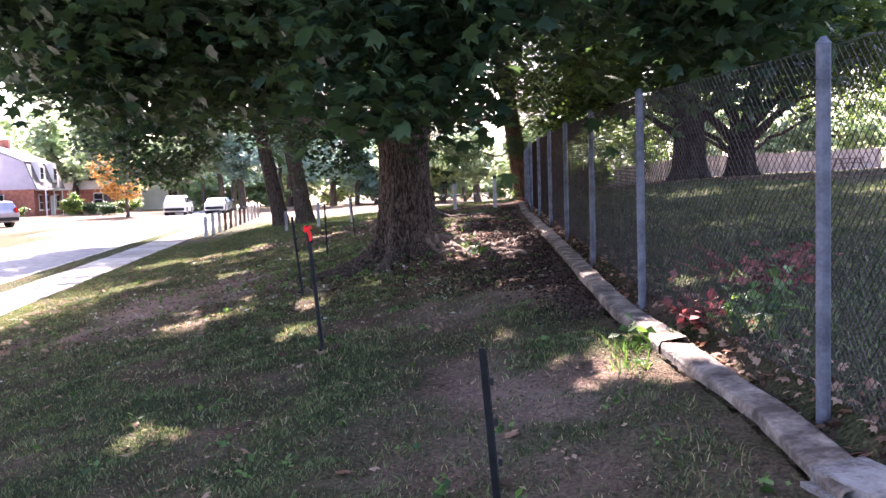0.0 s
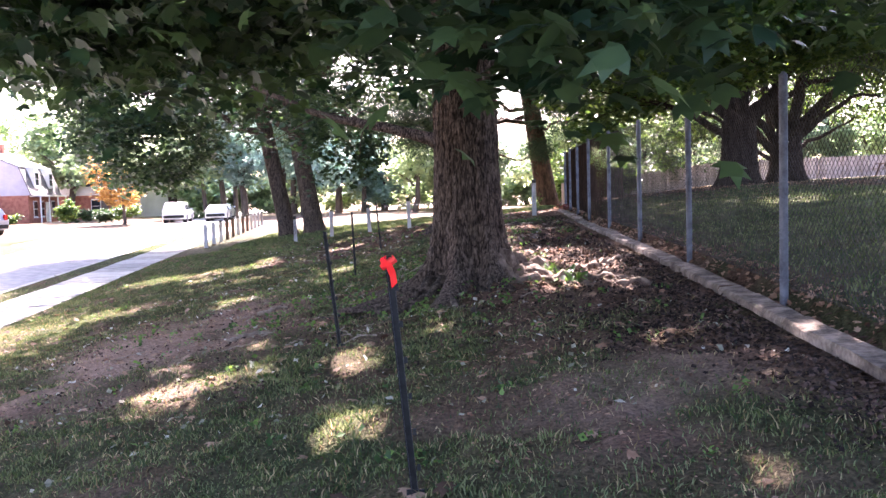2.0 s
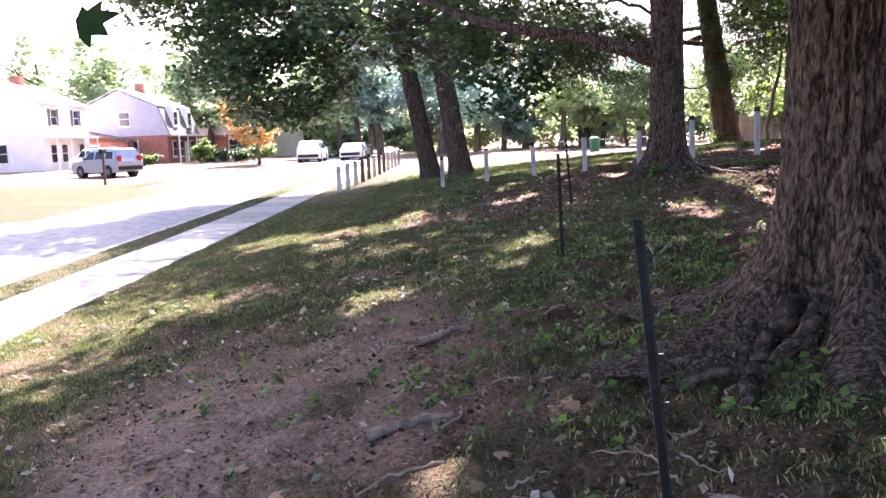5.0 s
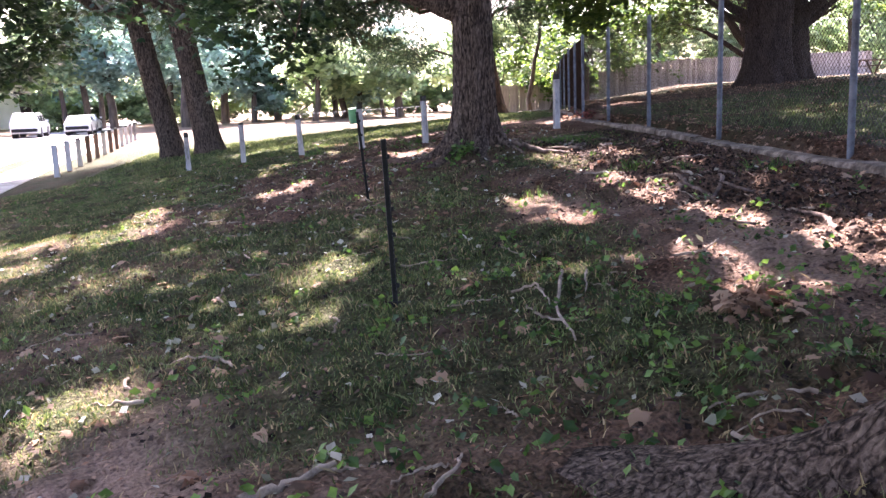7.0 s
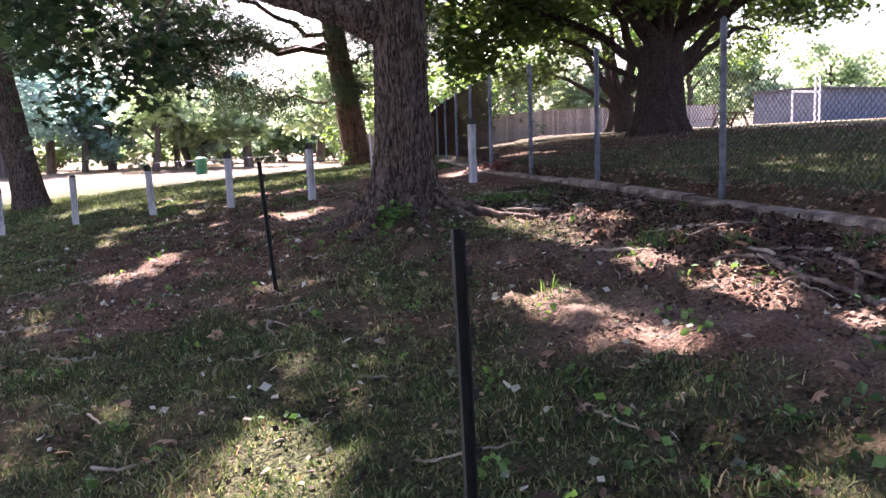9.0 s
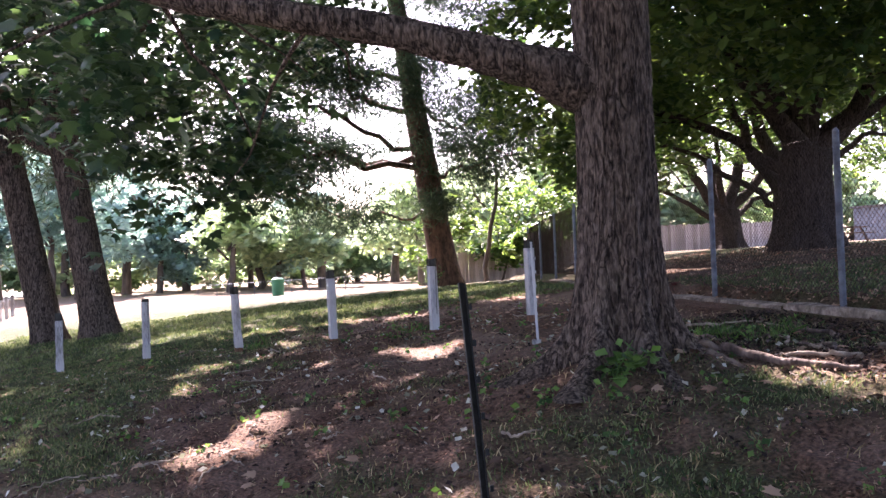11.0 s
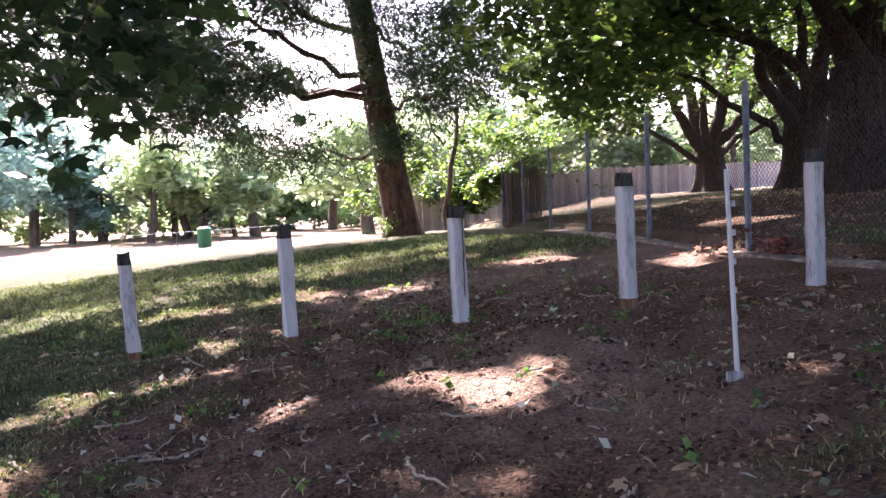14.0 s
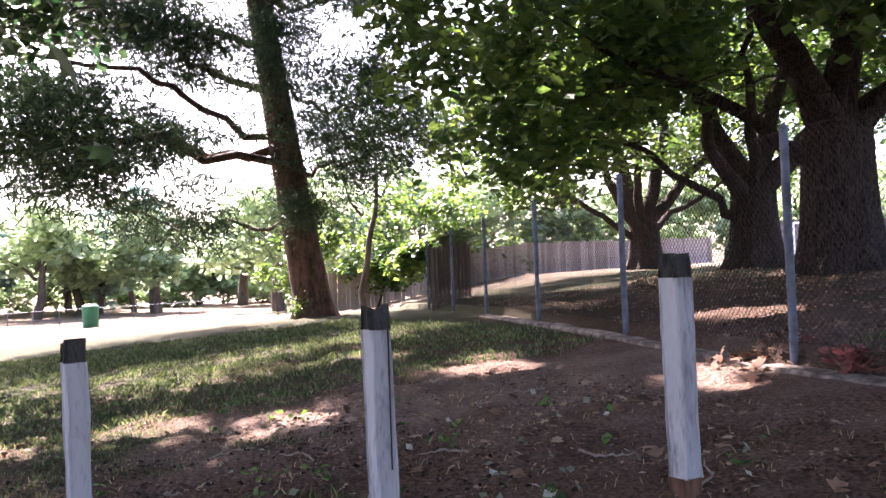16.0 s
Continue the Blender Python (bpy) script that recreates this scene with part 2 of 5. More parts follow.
# Weathered boards, with distance haze lightened into their colour.
WEATHERED = mat("hazed_weathered_board", (0.24, 0.20, 0.18), (0.45, 0.39, 0.36), 0.9, 5, 0.4, 30, stretch=(1, 1, 0.12), rnd=0.35)
BROWN_BOARD = mat("brown_board", (0.065, 0.040, 0.030), (0.18, 0.115, 0.088), 0.9, 5, 0.4, 30, stretch=(1, 1, 0.12), rnd=0.3)
SHED = mat("slate_blue_shed", (0.10, 0.115, 0.14), (0.16, 0.175, 0.21), 0.7, 2, 0.2)
GREEN_BIN = mat("green_plastic", (0.02, 0.12, 0.06), (0.03, 0.17, 0.09), 0.5, 3, 0)
WHITE_TUBE = mat("white_painted_tube", (0.72, 0.72, 0.73), (0.82, 0.82, 0.83), 0.5, 5, 0)


# ---- mesh helpers ----
def arrays(name, verts, faces, material, parent=None, smooth=False):
    """One mesh object from an array of corners and an array of faces, all with the same count of corners."""
    verts, faces = np.asarray(verts, np.float32), np.asarray(faces, np.int32)
    me = bpy.data.meshes.new(name)
    k = faces.shape[1]
    me.vertices.add(len(verts))
    me.vertices.foreach_set("co", verts.ravel())
    me.loops.add(faces.size)
    me.loops.foreach_set("vertex_index", faces.ravel())
    me.polygons.add(len(faces))
    me.polygons.foreach_set("loop_start", np.arange(0, faces.size, k, dtype=np.int32))
    me.polygons.foreach_set("use_smooth", np.full(len(faces), smooth))
    me.update(calc_edges=True)
    me.materials.append(material)
    ob = new(name, me)
    ob.parent = parent
    return ob


def part(name, bm, material, parent=None, label="", smooth=False):
    me = bpy.data.meshes.new(name)
    bmesh.ops.recalc_face_normals(bm, faces=bm.faces)
    bm.to_mesh(me)
    bm.free()
    if smooth:
        me.polygons.foreach_set("use_smooth", np.full(len(me.polygons), True))
    me.materials.append(material)
    ob = new(name, me)
    ob.parent = parent
    if label:
        tagged(ob, label)
    return ob


def thing(name, label, category, at=(0, 0, 0), turn=0.0, group="", kind=""):
    ob = new(name)
    ob.empty_display_size = 0.1
    ob.matrix_world = pose(*at, 0, 0, turn)
    return tagged(ob, label, category, group, kind)


def box(x0, x1, y0, y1, z0, z1, bevel=0.0, bm=None):
    bm = bm or bmesh.new()
    made = bmesh.ops.create_cube(bm, size=1.0)["verts"]
    for v in made:
        v.co = Vector((x0 + (v.co.x + 0.5) * (x1 - x0), y0 + (v.co.y + 0.5) * (y1 - y0), z0 + (v.co.z + 0.5) * (z1 - z0)))
    if bevel:
        bmesh.ops.bevel(bm, geom=[e for e in bm.edges], offset=bevel, segments=2, affect="EDGES")
    return bm


def rod(a, b, r, n=8, r2=None, bm=None):
    bm = bm or bmesh.new()
    a, b = Vector(a), Vector(b)
    d = b - a
    m = Matrix.Translation((a + b) / 2) @ d.to_track_quat("Z", "Y").to_matrix().to_4x4()
    bmesh.ops.create_cone(bm, cap_ends=True, segments=n, radius1=r, radius2=r if r2 is None else r2, depth=d.length, matrix=m)
    return bm


def tube_arrays(path, radii, n=8, rough=0.0, seed=0):
    """Corners and quads of a tapering tube along a path of points."""
    path, radii = np.asarray(path, float), np.asarray(radii, float)
    rng = np.random.default_rng(seed)
    tan = np.gradient(path, axis=0)
    tan /= np.linalg.norm(tan, axis=1)[:, None] + 1e-9
    up = np.array([0.13, 0.21, 0.97]) if abs(tan[0, 2]) < 0.8 else np.array([0.97, 0.2, 0.1])
    a = np.cross(tan, up)
    a /= np.linalg.norm(a, axis=1)[:, None]
    b = np.cross(tan, a)
    th = np.linspace(0, 2 * np.pi, n, endpoint=False)
    rr = radii[:, None] * (1 + rough * rng.uniform(-1, 1, (len(path), n)))
    v = path[:, None, :] + rr[..., None] * (np.cos(th)[None, :, None] * a[:, None, :] + np.sin(th)[None, :, None] * b[:, None, :])
    i, j = np.meshgrid(np.arange(len(path) - 1), np.arange(n), indexing="ij")
    f = np.stack([i * n + j, i * n + (j + 1) % n, (i + 1) * n + (j + 1) % n, (i + 1) * n + j], -1).reshape(-1, 4)
    return v.reshape(-1, 3), f


def bend(a, b, sag=0.0, wob=0.1, n=8, seed=0):
    """A path from a to b that wanders a little and rises or sags in its middle."""
    rng = np.random.default_rng(seed)
    a, b = np.asarray(a, float), np.asarray(b, float)
    t = np.linspace(0, 1, n)
    p = a + (b - a) * t[:, None]
    p[:, 2] += sag * 4 * t * (1 - t)
    w = np.cumsum(rng.normal(0, wob, (n, 3)), axis=0)
    w -= w[0] + (w[-1] - w[0]) * t[:, None]
    return p + w


# ---- the lie of the land ----
def soft(a):
    return np.log1p(np.exp(np.minimum(a, 40.0)))


def fence_x(y):
    return 1.62 + 0.0475 * (y - 6.96) + 0.03 * np.clip(y - 22.0, 0, 8.1) + 0.19 * np.clip(y - 30.1, 0, 45) + 0.29 * np.clip((7.0 - y) / 3.0, 0, 1)


def rise(y):
    return 0.306 + 0.7 * (1 - np.exp(-np.maximum(y - 7.0, -14.0) / 20))


def fence_z(y):
    return rise(y) - 0.09 * soft((np.minimum(y, 75.0) - 40.0) / 3)


def walk_x(y):
    return -9.15 - 0.128 * (y - 20)


def walk_z(y):
    return -0.95 + 0.012 * (np.clip(y, -20.0, 70.0) - 20)


def lie(x, y):
    x, y = np.asarray(x, float), np.asarray(y, float)
    a, b = walk_x(y), fence_x(y)
    u = (x - a) / (b - a)
    bank = walk_z(y) + (fence_z(y) - 0.12 - walk_z(y)) * (u + 0.27 * u * (1 - u))
    d = np.maximum(x - b, 0)
    lawn = fence_z(y) + (rise(y) - fence_z(y)) * np.minimum(1, d / 8) + 0.07 * np.minimum(d, 6.0) + 0.02 * np.clip(d - 6.0, 0, 54.0)
    lawn = np.where(d < 0.12, fence_z(y) - 0.12 + d, lawn)
    s = x - a
    street = walk_z(y) - 0.12 * ((s < -2.35) & (s > -10.8))
    return np.where(s < 0, street, np.where(u < 1, bank, lawn))


def waves(x, y, seed, scale, octaves=3):
    """Smooth noise from sums of turned sine waves, about -1 to 1."""
    rng = np.random.default_rng(seed)
    out, amp, f = 0 * np.asarray(x, float), 1.0, 1.0 / scale
    for _ in range(octaves):
        for _ in range(4):
            a, p = rng.uniform(0, np.pi * 2, 2)
            k = f * rng.uniform(0.7, 1.4) * 2 * np.pi
            out = out + amp * 0.35 * np.sin(k * (np.cos(a) * x + np.sin(a) * y) + p + 1.7 * np.sin(0.53 * k * (np.cos(a + 1.9) * x + np.sin(a + 1.9) * y)))
        amp, f = amp * 0.55, f * 2.1
    return out


TREE_A, TREE_B = (-0.585, 13.4), (-0.58, 23.65)


def relief(x, y):
    near = np.exp(-(np.hypot(x - 0.6, y - 13.6) / 2.2) ** 2) + 0.7 * np.exp(-(np.hypot(x - 0.9, y - 19.5) / 2.5) ** 2)
    mound = 0.20 * np.exp(-(np.hypot(x - TREE_A[0], y - TREE_A[1]) / 0.9) ** 2) + 0.28 * np.exp(-(np.hypot(x - TREE_B[0], y - TREE_B[1]) / 1.1) ** 2)
    inside = (x > walk_x(y) + 0.3) & (x < fence_x(y) + 60)
    w = np.clip(np.minimum((x - walk_x(y) - 0.3) / 1.5, np.abs(fence_x(y) - 0.2 - x) / 0.4), 0, 1)
    return np.where(inside, w * (0.032 * waves(x, y, 5, 1.6) + (0.017 + 0.05 * near) * waves(x, y, 6, 0.45)), 0) + mound


def ground_z(x, y):
    return lie(x, y) + relief(np.asarray(x, float), np.asarray(y, float))


def gz(x, y):
    return float(ground_z(x, y))


def turf(x, y):
    """How grassy the ground is: 0 bare soil, 1 closed turf."""
    x, y = np.asarray(x, float), np.asarray(y, float)
    g = 0.80 + 0.42 * waves(x, y, 11, 2.4)
    def blob(cx, cy, rx, ry, k):
        return k * np.exp(-((x - cx) / rx) ** 2 - ((y - cy) / ry) ** 2)
    g = g - blob(-4.0, 12.9, 1.3, 2.4, 1.0) - blob(0.9, 14.5, 1.5, 4.5, 1.1) - blob(0.8, 20.0, 1.9, 4.2, 0.9) - blob(-2.8, 14.6, 1.3, 1.2, 0.4)
    g = g - blob(-3.2, 23.2, 1.9, 2.0, 0.9) - blob(-0.6, 28.2, 2.8, 3.4, 1.15) - blob(1.8, 31.5, 2.4, 4.0, 1.0) - blob(0.5, 5.0, 0.8, 1.2, 0.55) - blob(0.2, 8.3, 0.9, 0.8, 0.55)
    g = g - blob(-1.6, 12.8, 0.9, 0.9, 0.3) - blob(-2.4, 26.4, 1.6, 1.3, 0.8) - blob(0.0, 17.3, 1.0, 1.4, 0.5) + blob(-1.8, 18.0, 1.9, 2.6, 0.55) + blob(-2.2, 20.6, 1.3, 1.0, 0.4) + blob(-0.6, 21.8, 0.9, 1.2, 0.6) + blob(1.1, 24.8, 0.9, 1.6, 0.9) + blob(-5.5, 30.0, 2.2, 6.0, 0.5)
    g = g - blob(-0.8, 20.4, 1.7, 1.5, 0.5) - blob(7.5, 33.0, 5.0, 7.0, 0.6)
    g = g + np.clip((x - fence_x(y)) / 1.0, 0, 1) * 0.5 * (y < 24) + np.clip((y - 36) / 5, 0, 1) * 0.5
    g = np.clip(g, 0, 1)
    # Far field: turf thinned towards pale soil, standing in for sun glare.
    return g + (0.4 - g) * np.clip((y - 46) / 12, 0, 1)


def pale_lit_soil(x, y):
    """Where the bare soil is pale (1): dusty, or painted lighter for sunlight; dark mulch is 0."""
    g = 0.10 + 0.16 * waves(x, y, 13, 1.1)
    # Several spots lie under the crown gaps: sunlight painted into the soil.
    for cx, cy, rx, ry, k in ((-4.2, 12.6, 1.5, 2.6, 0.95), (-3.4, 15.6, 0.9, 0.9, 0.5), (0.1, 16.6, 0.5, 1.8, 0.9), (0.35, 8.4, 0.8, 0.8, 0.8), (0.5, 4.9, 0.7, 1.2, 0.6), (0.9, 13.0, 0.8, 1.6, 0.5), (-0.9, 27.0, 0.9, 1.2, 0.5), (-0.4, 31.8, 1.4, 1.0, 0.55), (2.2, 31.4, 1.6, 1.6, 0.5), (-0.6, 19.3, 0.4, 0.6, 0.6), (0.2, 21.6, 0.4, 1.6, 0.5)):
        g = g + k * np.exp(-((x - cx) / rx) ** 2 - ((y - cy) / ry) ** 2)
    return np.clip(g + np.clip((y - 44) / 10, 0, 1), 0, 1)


def make_ground():
    cols = [("s", v) for v in (-900, -300, -120, -60, -30, -18, -12, -10.801, -10.8, -8, -5, -2.351, -2.35, -2.0, -1.46, -1.4, -0.7, -0.06, 0)]
    cols += [("u", v) for v in np.linspace(0.012, 0.972, 120)]
    cols += [("d", v) for v in (-0.3, -0.02, 0.12, 0.3, 0.6, 0.9, 1.3, 1.8, 2.4, 3, 4, 5, 6, 7.5, 9, 11, 13, 16, 20, 25, 30, 40, 60, 120, 300, 900)]
    rows = np.concatenate([[-60, -30, -15, -8, -4, -2], np.arange(0, 34, 0.11), np.arange(34, 60, 1.0), np.arange(60, 120, 6), [150, 200, 300, 500, 1200]])
    xs = np.empty((len(rows), len(cols)))
    for j, (kind, v) in enumerate(cols):
        a, b = walk_x(np.clip(rows, -60, 150)), fence_x(rows)
        xs[:, j] = a + v if kind == "s" else a + v * (b - a) if kind == "u" else b + v
    ys = np.repeat(rows[:, None], len(cols), 1)
    zs = ground_z(xs, ys)
    n = len(cols)
    i, j = np.meshgrid(np.arange(len(rows) - 1), np.arange(n - 1), indexing="ij")
    f = np.stack([i * n + j, i * n + j + 1, (i + 1) * n + j + 1, (i + 1) * n + j], -1).reshape(-1, 4)
    ob = arrays("ground", np.stack([xs, ys, zs], -1).reshape(-1, 3), f, GROUND, smooth=True)
    at = ob.data.attributes.new("turf", "FLOAT", "POINT")
    at.data.foreach_set("value", turf(xs, ys).ravel().astype(np.float32))
    at = ob.data.attributes.new("pale_lit_soil", "FLOAT", "POINT")
    at.data.foreach_set("value", pale_lit_soil(xs, ys).ravel().astype(np.float32))
    tagged(ob, "shaded grassy bank with bare reddish soil patches", "ground", kind="structure")


def strip(name, s0, s1, lift, material, label, y0=-30, y1=150, thick=0.0):
    """A band along the street, s metres from the footway's inner edge."""
    ys = np.arange(y0, y1 + 0.1, 3.0)
    vs, n = [], len(ys)
    for s in (s0, s1):
        vs += [(walk_x(y) + s, y, walk_z(y) + lift) for y in ys]
    if thick:
        for s in (s1, s0):
            vs += [(walk_x(y) + s, y, walk_z(y) + lift - thick) for y in ys]
    k = len(vs) // n
    f = [(a * n + i, ((a + 1) % k) * n + i, ((a + 1) % k) * n + i + 1, a * n + i + 1) for a in range(k if thick else 1) for i in range(n - 1)]
    return tagged(arrays(name, vs, f, material), label, name.replace("_", " "), kind="structure")


make_ground()
strip("road", -10.75, -2.36, -0.112, ASPHALT, "pale sunlit asphalt street beside the footway")
strip("kerb", -2.38, -2.22, 0.006, CONCRETE, "low concrete kerb along the street", thick=0.14)


def pavement():
    """The footway, slab by slab."""
    top = thing("pavement", "pale concrete footway of square slabs", "pavement", kind="structure")
    for i in range(38):
        y0 = 2.0 + i * 1.52
        bm = box(-0.7, 0.7, 0.0, 1.505, -0.08, 0.012 + 0.006 * (i % 3), 0.008)
        ob = part("slab", bm, CONCRETE, top)
        ob.matrix_world = pose(walk_x(y0) - 0.72, y0, float(walk_z(y0)), math.degrees(0.012), 0, math.degrees(0.128))


# ---- trees ----
# gaps in the crowns, by the sunlit spots under them: x, y and half-widths
LIT_NEAR = [(-3.03, 10.1, 0.60, 0.50), (-1.96, 5.4, 0.30, 0.36), (-5.3, 22.6, 0.9, 0.9), (-7.1, 22.8, 1.5, 0.8), (-0.88, 11.1, 0.2, 0.35), (-1.48, 8.4, 0.18, 0.32), (-1.65, 10.25, 0.24, 0.38), (0.6, 13.2, 0.55, 1.7), (1.60, 5.5, 0.60, 0.75), (1.15, 5.45, 0.42, 0.5), (0.42, 6.8, 0.08, 0.15), (-2.94, 11.8, 0.26, 0.16), (0.9, 12.0, 0.26, 0.3), (0.85, 16.2, 0.4, 0.7), (2.35, 7.3, 0.6, 0.2), (-3.35, 11.1, 0.12, 0.15)]
LIT_MID = [(-10.4, 24.9, 0.5, 1.0), (-5.2, 23.9, 0.45, 0.7), (-7.8, 23.7, 0.8, 0.6), (-6.1, 21.2, 0.35, 0.45), (-4.02, 15.9, 0.32, 0.45), (-2.7, 18.05, 0.28, 0.34), (-0.70, 19.55, 0.30, 0.45), (-0.54, 18.6, 0.20, 0.42), (-0.56, 16.95, 0.16, 0.22), (-0.44, 15.7, 0.12, 0.28), (-0.92, 17.3, 0.08, 0.08), (0.18, 16.6, 0.42, 0.9), (0.26, 18.9, 0.26, 0.6), (0.20, 17.8, 0.30, 0.5), (0.4, 15.6, 0.5, 0.5), (1.15, 18.6, 0.26, 0.2), (0.3, 20.0, 0.25, 0.5), (0.4, 22.4, 0.38, 0.7), (0.3, 21.2, 0.28, 0.4), (0.95, 20.4, 0.3, 0.3), (1.0, 22.2, 0.3, 0.3), (0.75, 17.5, 0.18, 0.25)]
LIT_FAR = [(-3.4, 24.1, 0.45, 0.55), (-4.0, 22.25, 0.16, 0.28), (-3.0, 24.9, 0.2, 0.2), (-2.35, 22.0, 0.1, 0.18), (-1.14, 26.85, 0.4, 0.6), (-1.6, 27.2, 0.12, 0.25), (-2.85, 28.9, 0.36, 0.32), (-3.6, 28.9, 0.3, 0.4), (-3.85, 27.2, 0.22, 0.22), (-1.77, 24.2, 0.2, 0.14), (-1.9, 25.8, 0.16, 0.14), (-2.3, 25.3, 0.16, 0.22), (0.12, 25.9, 0.22, 0.24), (-4.3, 35.0, 0.8, 0.55), (-2.5, 30.1, 0.45, 0.24), (1.75, 32.7, 0.55, 0.5), (-0.38, 31.8, 0.48, 0.5), (-2.26, 27.4, 0.26, 0.2), (-1.3, 32.85, 0.45, 0.45), (-2.65, 32.9, 0.8, 0.3), (2.5, 30.25, 0.5, 0.45), (1.3, 35.0, 0.6, 0.4), (5.0, 32.6, 0.8, 0.6), (-3.3, 23.7, 0.3, 0.4)]


def shading(p):
    """True for those leaves of p whose shade does not fall on one of the ground's sunlit spots."""
    w = np.array(sun_way)
    hz = lie(p[:, 0], p[:, 1] - p[:, 2])
    t = (p[:, 2] - np.clip(hz, -1, 1)) / w[2]
    q = p[:, :2] - w[None, :2] * t[:, None]
    keep = np.ones(len(p), bool)
    wob = 1 + 0.38 * waves(q[:, 0], q[:, 1], 21, 0.7, 3)
    for x, y, rx, ry in LIT_NEAR + LIT_MID + LIT_FAR:
        keep &= np.hypot((q[:, 0] - x) / (rx + 0.09), (q[:, 1] - y) / (ry + 0.12)) > wob
    return keep


MAPLE = np.array([(0, 0, 0), (0.22, 0.02, 0.02), (0.52, 0.18, -0.05), (0.30, 0.32, 0.03), (0.45, 0.66, -0.04), (0.17, 0.62, 0.03), (0.0, 1.0, -0.10), (-0.17, 0.62, 0.03), (-0.45, 0.66, -0.04), (-0.30, 0.32, 0.03), (-0.52, 0.18, -0.05), (-0.22, 0.02, 0.02)])
OVAL = np.array([(0, 0, 0), (0.38, 0.5, 0.04), (0, 1, -0.06), (-0.38, 0.5, 0.04)])
SPIKE = np.array([(0, 0, 0), (0.07, 0.45, 0.0), (0, 1, -0.12), (-0.07, 0.45, 0.0)])


def leaves(name, at, size, shape, material, parent, seed, flat=0.5, cut=True, spread=0.4):
    """A crown of single leaves at the given places."""
    rng = np.random.default_rng(seed)
    at = np.asarray(at, float)
    if cut:
        at = at[shading(at)]
    m = len(at)
    nrm = rng.normal(0, 1, (m, 3))
    nrm[:, 2] = np.abs(nrm[:, 2]) + flat * 2
    nrm /= np.linalg.norm(nrm, axis=1)[:, None]
    d = rng.normal(0, 1, (m, 3))
    d[:, 2] -= 0.5
    d -= nrm * np.sum(d * nrm, 1)[:, None]
    d /= np.linalg.norm(d, axis=1)[:, None] + 1e-9
    c = np.cross(d, nrm)
    sz = size * rng.uniform(1 - spread, 1 + spread, m)
    v = at[:, None, :] + sz[:, None, None] * (shape[None, :, 0, None] * c[:, None] + shape[None, :, 1, None] * d[:, None] + shape[None, :, 2, None] * nrm[:, None])
    k = len(shape)
    f = np.arange(m * k).reshape(m, k)
    return arrays(name, v.reshape(-1, 3), f, material, parent)


def cloud(lobes, per, seed, clump=0.45, hollow=0.55, bunch=80):
    """Places for leaves: clumps in the outer part of each ellipsoid lobe (x, y, z, rx, ry, rz, weight)."""
    rng = np.random.default_rng(seed)
    out = []
    for x, y, z, rx, ry, rz, wt in lobes:
        n = int(per * wt)
        k = max(3, n // bunch)
        d = rng.normal(0, 1, (k, 3))
        d /= np.linalg.norm(d, axis=1)[:, None]
        r = hollow + (1 - hollow) * rng.uniform(0, 1, k) ** 0.6
        c = np.array([x, y, z]) + d * r[:, None] * np.array([rx, ry, rz])
        p = np.repeat(c, bunch, 0) + rng.normal(0, 1, (k * bunch, 3)) * np.array([clump, clump, clump * 0.5])
        out.append(p)
    return np.concatenate(out)


def bole(base, top, r0, r1, flare, seed, n=72, rows=90, ridge=0.05, lobes=7, skirt=0.0):
    """A trunk: flared foot with buttresses, bark in long plates."""
    rng = np.random.default_rng(seed)
    base, top = np.asarray(base, float), np.asarray(top, float)
    t = np.linspace(0, 1, rows) ** 1.3
    h = np.linalg.norm(top - base)
    path = base + (top - base) * t[:, None]
    z = t * h
    th = np.linspace(0, 2 * np.pi, n, endpoint=False)
    ph = rng.uniform(0, 6.28, 4)
    Z, T = np.meshgrid(z, th, indexing="ij")
    r = r0 + (r1 - r0) * np.clip(Z / h, 0, 1)
    fl = np.exp(-Z / 0.38)
    butt = 0.5 + 0.5 * np.cos(lobes * T + ph[0] + 0.8 * np.sin(2 * T + ph[1]))
    r = r + flare * r0 * fl * (0.45 + 0.75 * butt ** 1.5) + skirt * r0 * np.exp(-Z / 0.17) * (0.5 + 0.9 * butt)
    r = r * (1 + 0.05 * np.cos(2 * T + ph[1]) + 0.04 * np.cos(3 * T + ph[2] + Z * 0.4) + 0.05 * butt * np.exp(-Z / 2.0))
    def plates(m, zs, sd):
        g = np.random.default_rng(sd)
        q = g.uniform(0, 6.28, 6)
        return np.sin(m * T + q[0] + 1.6 * np.sin(zs * Z + q[1] + 3 * np.sin(T + q[2])) + 0.9 * np.sin(2.3 * zs * Z + 5 * T + q[3]))
    bark = 0.6 * (1 - np.abs(plates(13, 1.5, seed + 1))) + 0.4 * (1 - np.abs(plates(21, 2.7, seed + 2)))
    step = np.sin(9 * Z + 4 * np.sin(6 * T + ph[3])) * 0.18
    r = r - ridge * r0 * (bark ** 3 + step * 0.3) + ridge * 0.25 * r0 * rng.uniform(-1, 1, r.shape)
    v = np.stack([path[:, 0][:, None] + r * np.cos(T), path[:, 1][:, None] + r * np.sin(T), path[:, 2][:, None] + 0 * r], -1)
    i, j = np.meshgrid(np.arange(rows - 1), np.arange(n), indexing="ij")
    f = np.stack([i * n + j, i * n + (j + 1) % n, (i + 1) * n + (j + 1) % n, (i + 1) * n + j], -1).reshape(-1, 4)
    return v.reshape(-1, 3), f


